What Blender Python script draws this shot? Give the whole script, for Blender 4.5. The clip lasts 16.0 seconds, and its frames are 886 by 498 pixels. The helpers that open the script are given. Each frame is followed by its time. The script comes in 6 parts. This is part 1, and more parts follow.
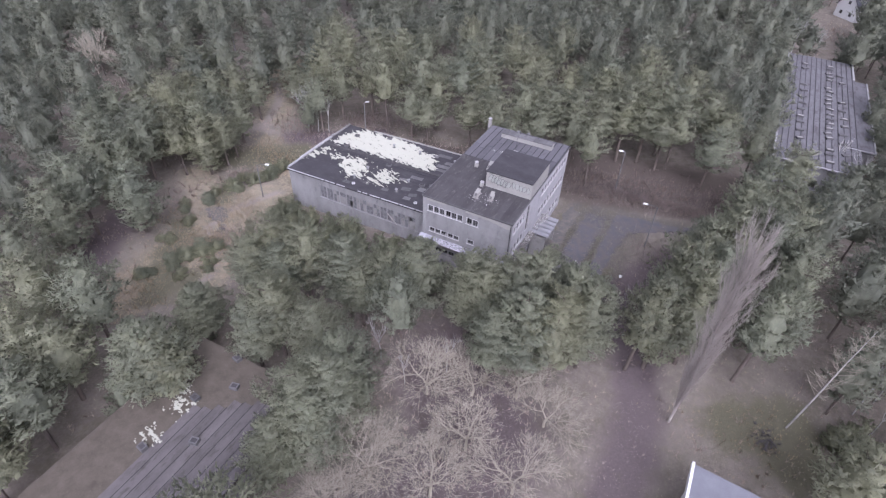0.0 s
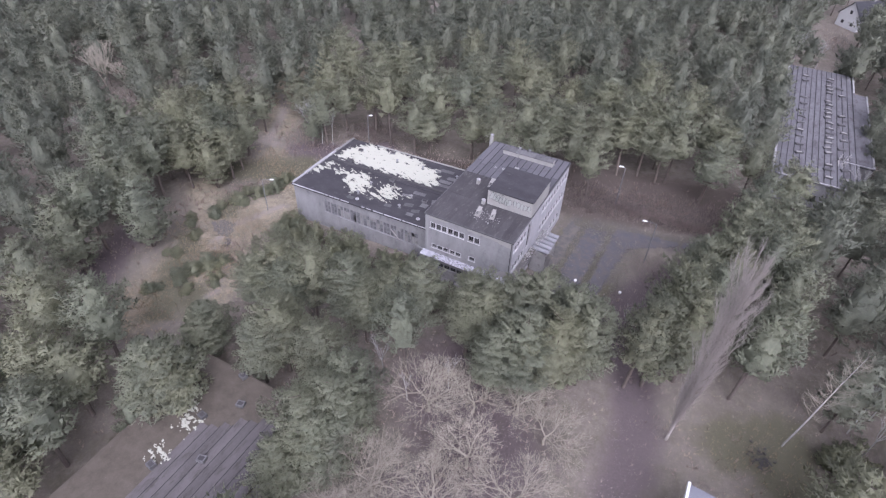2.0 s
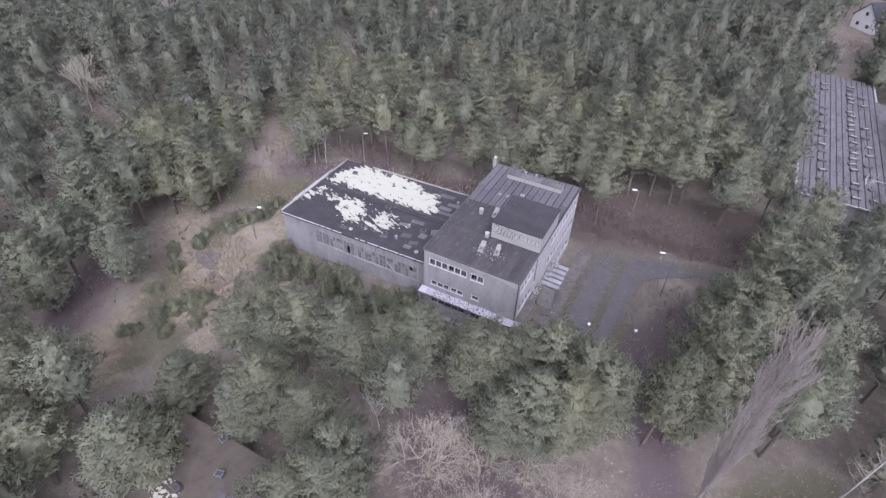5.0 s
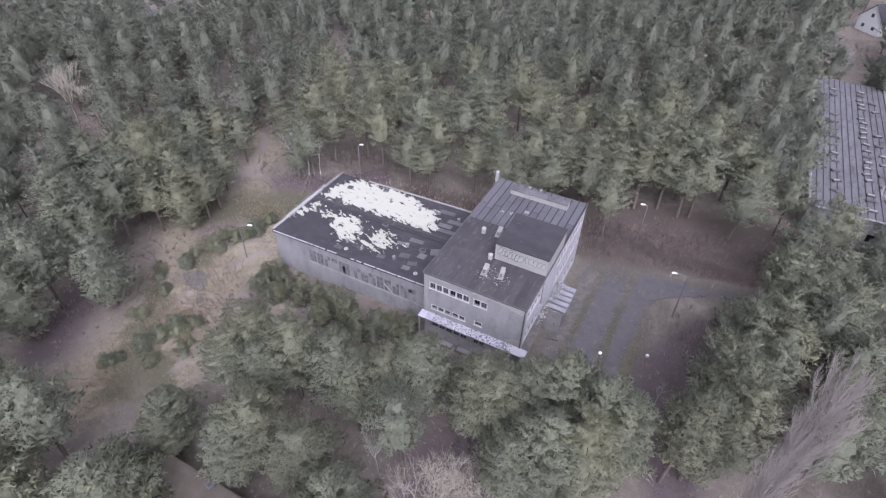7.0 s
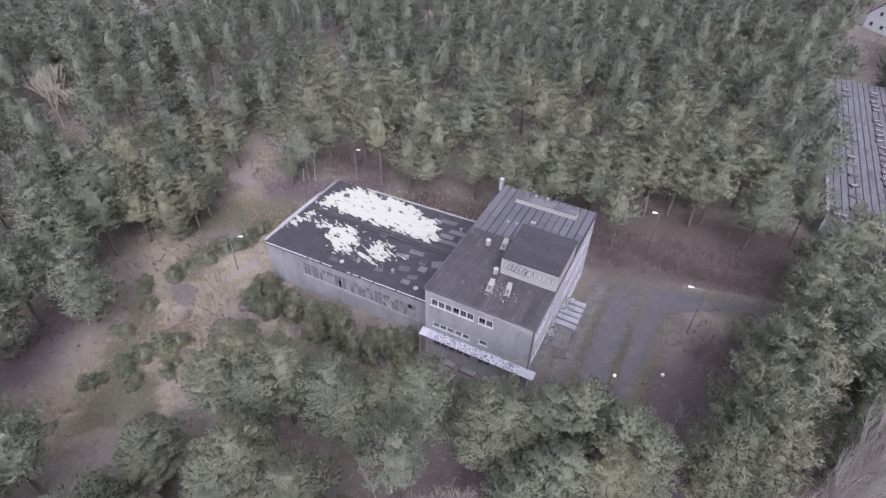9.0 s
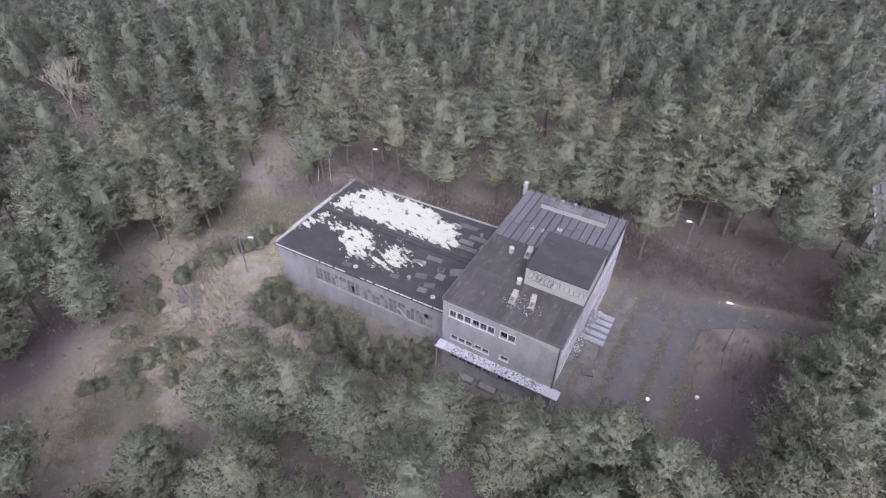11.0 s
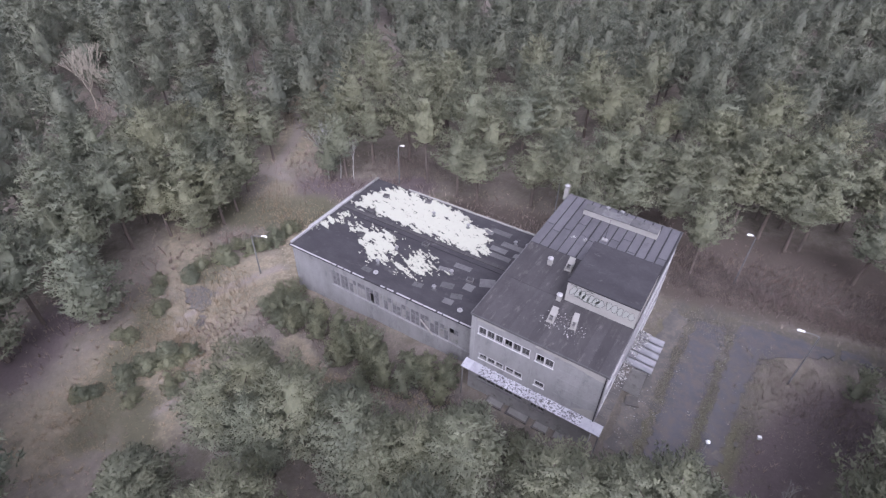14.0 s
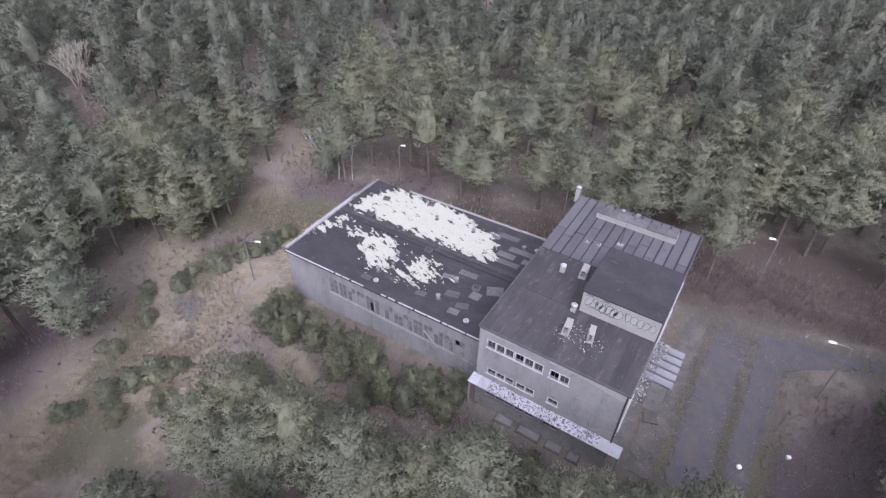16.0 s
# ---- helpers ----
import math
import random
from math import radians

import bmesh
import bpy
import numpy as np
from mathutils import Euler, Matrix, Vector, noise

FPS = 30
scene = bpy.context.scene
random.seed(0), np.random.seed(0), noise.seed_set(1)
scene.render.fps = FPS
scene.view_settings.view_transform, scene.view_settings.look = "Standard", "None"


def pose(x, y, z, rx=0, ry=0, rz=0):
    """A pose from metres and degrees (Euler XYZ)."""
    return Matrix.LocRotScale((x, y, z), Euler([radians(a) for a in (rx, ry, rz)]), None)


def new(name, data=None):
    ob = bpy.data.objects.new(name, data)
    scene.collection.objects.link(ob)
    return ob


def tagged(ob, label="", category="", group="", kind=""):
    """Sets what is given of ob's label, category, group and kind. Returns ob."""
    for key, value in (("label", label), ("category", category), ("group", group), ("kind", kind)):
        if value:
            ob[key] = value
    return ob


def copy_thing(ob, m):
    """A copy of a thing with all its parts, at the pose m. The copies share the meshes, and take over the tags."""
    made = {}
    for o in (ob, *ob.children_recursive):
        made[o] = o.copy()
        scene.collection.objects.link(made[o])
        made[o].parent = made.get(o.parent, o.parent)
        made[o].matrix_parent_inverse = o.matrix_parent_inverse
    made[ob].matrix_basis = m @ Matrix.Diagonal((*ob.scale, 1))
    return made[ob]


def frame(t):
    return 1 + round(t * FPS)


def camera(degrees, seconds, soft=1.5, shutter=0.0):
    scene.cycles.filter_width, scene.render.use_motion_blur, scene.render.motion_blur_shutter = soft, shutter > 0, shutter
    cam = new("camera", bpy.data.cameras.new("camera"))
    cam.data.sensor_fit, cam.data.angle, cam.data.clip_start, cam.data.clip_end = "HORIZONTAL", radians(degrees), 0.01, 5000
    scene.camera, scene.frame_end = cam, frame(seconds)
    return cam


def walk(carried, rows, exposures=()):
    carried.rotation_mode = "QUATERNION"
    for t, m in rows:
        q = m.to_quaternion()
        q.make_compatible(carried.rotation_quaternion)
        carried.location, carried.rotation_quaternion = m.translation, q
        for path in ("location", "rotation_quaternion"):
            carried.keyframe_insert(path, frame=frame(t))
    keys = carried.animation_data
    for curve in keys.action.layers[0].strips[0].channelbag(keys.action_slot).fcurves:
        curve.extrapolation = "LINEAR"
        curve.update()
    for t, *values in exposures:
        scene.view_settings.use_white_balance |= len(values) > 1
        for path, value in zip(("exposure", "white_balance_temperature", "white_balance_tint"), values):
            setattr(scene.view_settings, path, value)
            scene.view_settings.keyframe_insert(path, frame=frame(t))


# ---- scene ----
# World: origin at the ground under the front corner of the three-storey block, x along its front, y along its side, z up.
cam = camera(76.7, 16.0, soft=1.3)
# seconds, eye x, y, z, yaw, pitch, roll
PATH = [
    (0, 20.21, -62.80, 62.22, 26.53, -40.08, 2.51),
    (0.5, 20.17, -62.71, 63.21, 26.61, -40.12, 2.47),
    (1, 20.17, -62.61, 64.50, 26.77, -40.08, 2.48),
    (1.5, 20.13, -62.61, 65.14, 26.83, -40.07, 2.48),
    (2, 19.92, -62.28, 65.20, 26.88, -40.08, 2.45),
    (2.5, 19.28, -61.25, 65.18, 26.91, -40.08, 2.34),
    (3, 18.60, -59.71, 65.15, 27.01, -40.12, 2.32),
    (3.5, 17.89, -58.12, 65.03, 27.09, -40.13, 2.19),
    (4, 17.13, -56.59, 65.04, 27.14, -40.21, 2.04),
    (6.5, 13.18, -50.36, 64.79, 26.77, -40.36, 1.72),
    (7, 12.43, -49.19, 64.56, 26.61, -40.37, 1.78),
    (7.5, 11.75, -48.11, 64.21, 26.48, -40.35, 1.77),
    (8, 11.04, -47.04, 63.77, 26.32, -40.31, 1.72),
    (10.5, 7.92, -42.54, 60.91, 26.87, -40.29, 1.73),
    (11, 7.33, -41.70, 60.23, 28.41, -40.25, 1.65),
    (11.5, 6.77, -40.81, 59.42, 29.94, -40.19, 1.64),
    (12, 6.16, -39.93, 58.67, 30.77, -40.19, 1.60),
    (12.5, 5.60, -39.02, 57.79, 31.26, -40.14, 1.52),
    (13, 4.97, -38.19, 57.13, 31.43, -40.13, 1.50),
    (13.5, 4.29, -37.34, 56.43, 31.54, -40.15, 1.53),
    (14, 3.64, -36.59, 55.68, 31.59, -40.08, 1.57),
    (14.5, 3.05, -35.86, 54.97, 31.61, -40.01, 1.49),
    (15, 2.41, -35.13, 54.37, 31.59, -40.03, 1.52),
    (15.5, 1.74, -34.49, 53.90, 31.51, -40.02, 1.53),
    (16, 1.14, -33.74, 53.44, 31.50, -40.06, 1.45),
]
walk(
    cam,
    [(t, pose(x, y, z, 0, 0, yaw) @ pose(0, 0, 0, 90 + pitch, 0, 0) @ pose(0, 0, 0, 0, 0, roll)) for t, x, y, z, yaw, pitch, roll in PATH],
    exposures=((0.0, 1.15, 5740, 26), (11.0, 1.16, 5740, 26), (16.0, 1.09, 5740, 26)),
)

# ---- daylight: an even overcast sky with a weak, very soft sun ----
SUN_ELEVATION, SUN_AZIMUTH = radians(48), radians(146)
world = bpy.data.worlds.new("overcast_sky")
scene.world = world
world.use_nodes = True
wn, wl = world.node_tree.nodes, world.node_tree.links
wn.clear()
sky = wn.new("ShaderNodeTexSky")
sky.sky_type = "NISHITA"
sky.sun_disc = False
sky.sun_elevation, sky.sun_rotation = SUN_ELEVATION, SUN_AZIMUTH
sky.air_density, sky.dust_density, sky.ozone_density = 1.0, 4.0, 1.0
grey = wn.new("ShaderNodeHueSaturation")
grey.inputs["Saturation"].default_value = 0.12
back = wn.new("ShaderNodeBackground")
back.inputs["Strength"].default_value = 0.15
wout = wn.new("ShaderNodeOutputWorld")
wl.new(sky.outputs[0], grey.inputs["Color"])
wl.new(grey.outputs[0], back.inputs["Color"])
wl.new(back.outputs[0], wout.inputs["Surface"])
sun = new("sun", bpy.data.lights.new("sun", "SUN"))
sun.data.energy, sun.data.angle, sun.data.color = 0.9, radians(60), (1.0, 0.97, 0.95)
sun.rotation_euler = (radians(90) - SUN_ELEVATION, 0, math.pi - SUN_AZIMUTH)


# ---- materials ----
def ramp(nt, fac, stops):
    r = nt.nodes.new("ShaderNodeValToRGB")
    el = r.color_ramp.elements
    while len(el) < len(stops):
        el.new(0.5)
    for e, (p, c) in zip(el, stops):
        e.position, e.color = p, (*c, 1) if len(c) == 3 else c
    nt.links.new(fac, r.inputs[0])
    return r.outputs[0]


def noise_tex(nt, vec, scale, detail=4.0, rough=0.6, stretch=None):
    if stretch:
        m = nt.nodes.new("ShaderNodeMapping")
        m.inputs["Scale"].default_value = stretch
        nt.links.new(vec, m.inputs[0])
        vec = m.outputs[0]
    n = nt.nodes.new("ShaderNodeTexNoise")
    n.inputs["Scale"].default_value, n.inputs["Detail"].default_value, n.inputs["Roughness"].default_value = scale, detail, rough
    nt.links.new(vec, n.inputs["Vector"])
    return n.outputs["Fac"]


def mix_col(nt, fac, a, b, blend="MIX"):
    m = nt.nodes.new("ShaderNodeMix")
    m.data_type, m.blend_type = "RGBA", blend
    for value, n in ((fac, 0), (a, 6), (b, 7)):
        if hasattr(value, "is_linked"):
            nt.links.new(value, m.inputs[n])
        else:
            m.inputs[n].default_value = (*value, 1) if isinstance(value, tuple) else value
    return m.outputs[2]


def base_material(name, rough=0.85, metal=0.0):
    m = bpy.data.materials.new(name)
    m.use_nodes = True
    nt = m.node_tree
    b = nt.nodes["Principled BSDF"]
    b.inputs["Roughness"].default_value, b.inputs["Metallic"].default_value = rough, metal
    b.inputs["Specular IOR Level"].default_value = 0.3
    geo = nt.nodes.new("ShaderNodeNewGeometry")
    return m, nt, b, geo.outputs["Position"]


def bump(nt, b, height, strength=0.4, distance=0.02):
    k = nt.nodes.new("ShaderNodeBump")
    k.inputs["Strength"].default_value, k.inputs["Distance"].default_value = strength, distance
    nt.links.new(height, k.inputs["Height"])
    nt.links.new(k.outputs[0], b.inputs["Normal"])


def surface(name, dark, mid, light, scale=1.5, fine=14.0, rough=0.85, metal=0.0, stains=None, stretch=None, per_object=0.0, per_island=0.0, relief=0.02):
    """Two scales of mottling between three tones, with stains of their own colour and a fine relief."""
    m, nt, b, p = base_material(name, rough, metal)
    big = noise_tex(nt, p, scale, 5, 0.65, stretch)
    small = noise_tex(nt, p, fine, 4, 0.7, stretch)
    col = ramp(nt, big, [(0.3, dark), (0.5, mid), (0.72, light)])
    col = mix_col(nt, 0.35, col, ramp(nt, small, [(0.3, dark), (0.55, mid), (0.75, light)]))
    if stains:
        tone, lo, hi, sc = stains
        col = mix_col(nt, ramp(nt, noise_tex(nt, p, sc, 8, 0.75, stretch), [(lo, (0, 0, 0)), (hi, (1, 1, 1))]), col, tone)
    for amount, node, out in ((per_object, "ShaderNodeObjectInfo", "Random"), (per_island, "ShaderNodeNewGeometry", "Random Per Island")):
        if amount:
            n = nt.nodes.new(node)
            h = nt.nodes.new("ShaderNodeHueSaturation")
            v = nt.nodes.new("ShaderNodeMapRange")
            v.inputs["To Min"].default_value, v.inputs["To Max"].default_value = 1 - amount, 1 + amount
            nt.links.new(n.outputs[out], v.inputs[0])
            nt.links.new(v.outputs[0], h.inputs["Value"])
            nt.links.new(col, h.inputs["Color"])
            col = h.outputs[0]
    nt.links.new(col, b.inputs["Base Color"])
    bump(nt, b, small, 0.5, relief)
    return m


def needles(name, dark, light, spread=0.2):
    """Foliage: thin needles that let light through, with a tone for each tree and slow changes within it."""
    m, nt, b, p = base_material(name, 0.75)
    ob = nt.nodes.new("ShaderNodeObjectInfo")
    ge = nt.nodes.new("ShaderNodeNewGeometry")
    col = mix_col(nt, ramp(nt, noise_tex(nt, p, 0.55, 4, 0.65), [(0.32, (0, 0, 0)), (0.68, (1, 1, 1))]), dark, light)
    fine = noise_tex(nt, p, 3.4, 6, 0.8)
    col = mix_col(nt, 1.0, col, ramp(nt, fine, [(0.34, (0.87, 0.87, 0.88)), (0.5, (1.0, 1.0, 1.0)), (0.66, (1.13, 1.12, 1.1))]), "MULTIPLY")
    bump(nt, b, fine, 0.25, 0.1)
    stand = ramp(nt, noise_tex(nt, p, 0.13, 2, 0.5), [(0.36, (0.86, 0.87, 0.89)), (0.62, (1.06, 1.05, 1.02))])
    col = mix_col(nt, 1.0, col, stand, "MULTIPLY")
    warm = mix_col(nt, ob.outputs["Random"], (0.5, 0.5, 0.5), (0.56, 0.5, 0.42))
    col = mix_col(nt, 0.5, col, warm, "OVERLAY")
    h = nt.nodes.new("ShaderNodeHueSaturation")
    v = nt.nodes.new("ShaderNodeMapRange")
    v.inputs["To Min"].default_value, v.inputs["To Max"].default_value = 1 - spread, 1 + spread
    add = nt.nodes.new("ShaderNodeMath")
    add.operation = "MULTIPLY_ADD"
    add.inputs[1].default_value = 0.5
    nt.links.new(ge.outputs["Random Per Island"], add.inputs[0])
    half = nt.nodes.new("ShaderNodeMath")
    half.operation = "MULTIPLY"
    half.inputs[1].default_value = 0.5
    nt.links.new(ob.outputs["Random"], half.inputs[0])
    nt.links.new(half.outputs[0], add.inputs[2])
    nt.links.new(add.outputs[0], v.inputs[0])
    nt.links.new(v.outputs[0], h.inputs["Value"])
    nt.links.new(col, h.inputs["Color"])
    nt.links.new(h.outputs[0], b.inputs["Base Color"])
    thin = nt.nodes.new("ShaderNodeBsdfTranslucent")
    nt.links.new(h.outputs[0], thin.inputs["Color"])
    both = nt.nodes.new("ShaderNodeMixShader")
    both.inputs[0].default_value = 0.5
    nt.links.new(b.outputs[0], both.inputs[1])
    nt.links.new(thin.outputs[0], both.inputs[2])
    nt.links.new(both.outputs[0], nt.nodes["Material Output"].inputs["Surface"])
    return m


def ground_material():
    m, nt, b, p = base_material("forest_floor", 0.95)
    b.inputs["Specular IOR Level"].default_value = 0.1

    def attr(name):
        a = nt.nodes.new("ShaderNodeAttribute")
        a.attribute_name = name
        return a.outputs["Fac"]

    def wobbled(f, amount=0.5, scale=0.7):
        n = nt.nodes.new("ShaderNodeMath")
        n.operation = "MULTIPLY_ADD"
        n.inputs[1].default_value = amount
        nt.links.new(noise_tex(nt, p, scale, 6, 0.7), n.inputs[0])
        nt.links.new(f, n.inputs[2])
        return ramp(nt, n.outputs[0], [(0.45, (0, 0, 0)), (0.85, (1, 1, 1))])

    fine = noise_tex(nt, p, 3.2, 10, 0.8)
    litter = ramp(nt, noise_tex(nt, p, 0.22, 6, 0.65), [(0.3, (0.09823, 0.08491, 0.07481)), (0.5, (0.1572, 0.1382, 0.1201)), (0.7, (0.2112, 0.1892, 0.1604))])
    litter = mix_col(nt, 0.5, litter, ramp(nt, fine, [(0.25, (0.08349, 0.06854, 0.06103)), (0.5, (0.1866, 0.1596, 0.1418)), (0.75, (0.2848, 0.2558, 0.2185))]))
    straw = ramp(nt, noise_tex(nt, p, 1.8, 8, 0.75), [(0.3, (0.1549, 0.1326, 0.09664)), (0.5, (0.2416, 0.2081, 0.1549)), (0.72, (0.3407, 0.2974, 0.2255))])
    rust = ramp(nt, fine, [(0.3, (0.06336, 0.0521, 0.04435)), (0.55, (0.09152, 0.07603, 0.06618)), (0.8, (0.1232, 0.1035, 0.09011))])
    mauve = ramp(nt, fine, [(0.3, (0.07697, 0.06259, 0.0634)), (0.55, (0.1135, 0.09295, 0.0936)), (0.8, (0.1579, 0.1309, 0.1308))])
    moss = ramp(nt, fine, [(0.3, (0.07261, 0.0695, 0.04892)), (0.6, (0.1191, 0.1131, 0.07759)), (0.8, (0.1629, 0.1482, 0.1029))])
    sand = ramp(nt, fine, [(0.3, (0.19, 0.165, 0.145)), (0.6, (0.25, 0.22, 0.195)), (0.8, (0.3, 0.268, 0.24))])
    dirt = ramp(nt, fine, [(0.3, (0.06183, 0.05682, 0.05172)), (0.55, (0.09719, 0.0902, 0.08259)), (0.8, (0.1387, 0.1289, 0.1189))])
    col = mix_col(nt, wobbled(attr("dirt")), litter, dirt)
    col = mix_col(nt, wobbled(attr("straw"), 0.7, 0.35), col, straw)
    tufts = ramp(nt, noise_tex(nt, p, 0.5, 10, 0.78), [(0.44, (0, 0, 0)), (0.58, (1, 1, 1))])
    col = mix_col(nt, mix_col(nt, 0.62, (0, 0, 0), tufts), col, (0.108, 0.1, 0.074))
    wisps = ramp(nt, noise_tex(nt, p, 1.9, 10, 0.82, (1, 0.45, 1)), [(0.52, (0, 0, 0)), (0.66, (1, 1, 1))])
    col = mix_col(nt, mix_col(nt, 0.45, (0, 0, 0), wisps), col, (0.3, 0.262, 0.205))
    col = mix_col(nt, wobbled(attr("rust"), 0.5, 0.5), col, rust)
    col = mix_col(nt, wobbled(attr("mauve"), 0.5, 0.4), col, mauve)
    col = mix_col(nt, wobbled(attr("moss"), 0.8, 0.5), col, moss)
    col = mix_col(nt, wobbled(attr("sand"), 0.5, 0.6), col, sand)
    nt.links.new(col, b.inputs["Base Color"])
    bump(nt, b, fine, 0.8, 0.12)
    return m


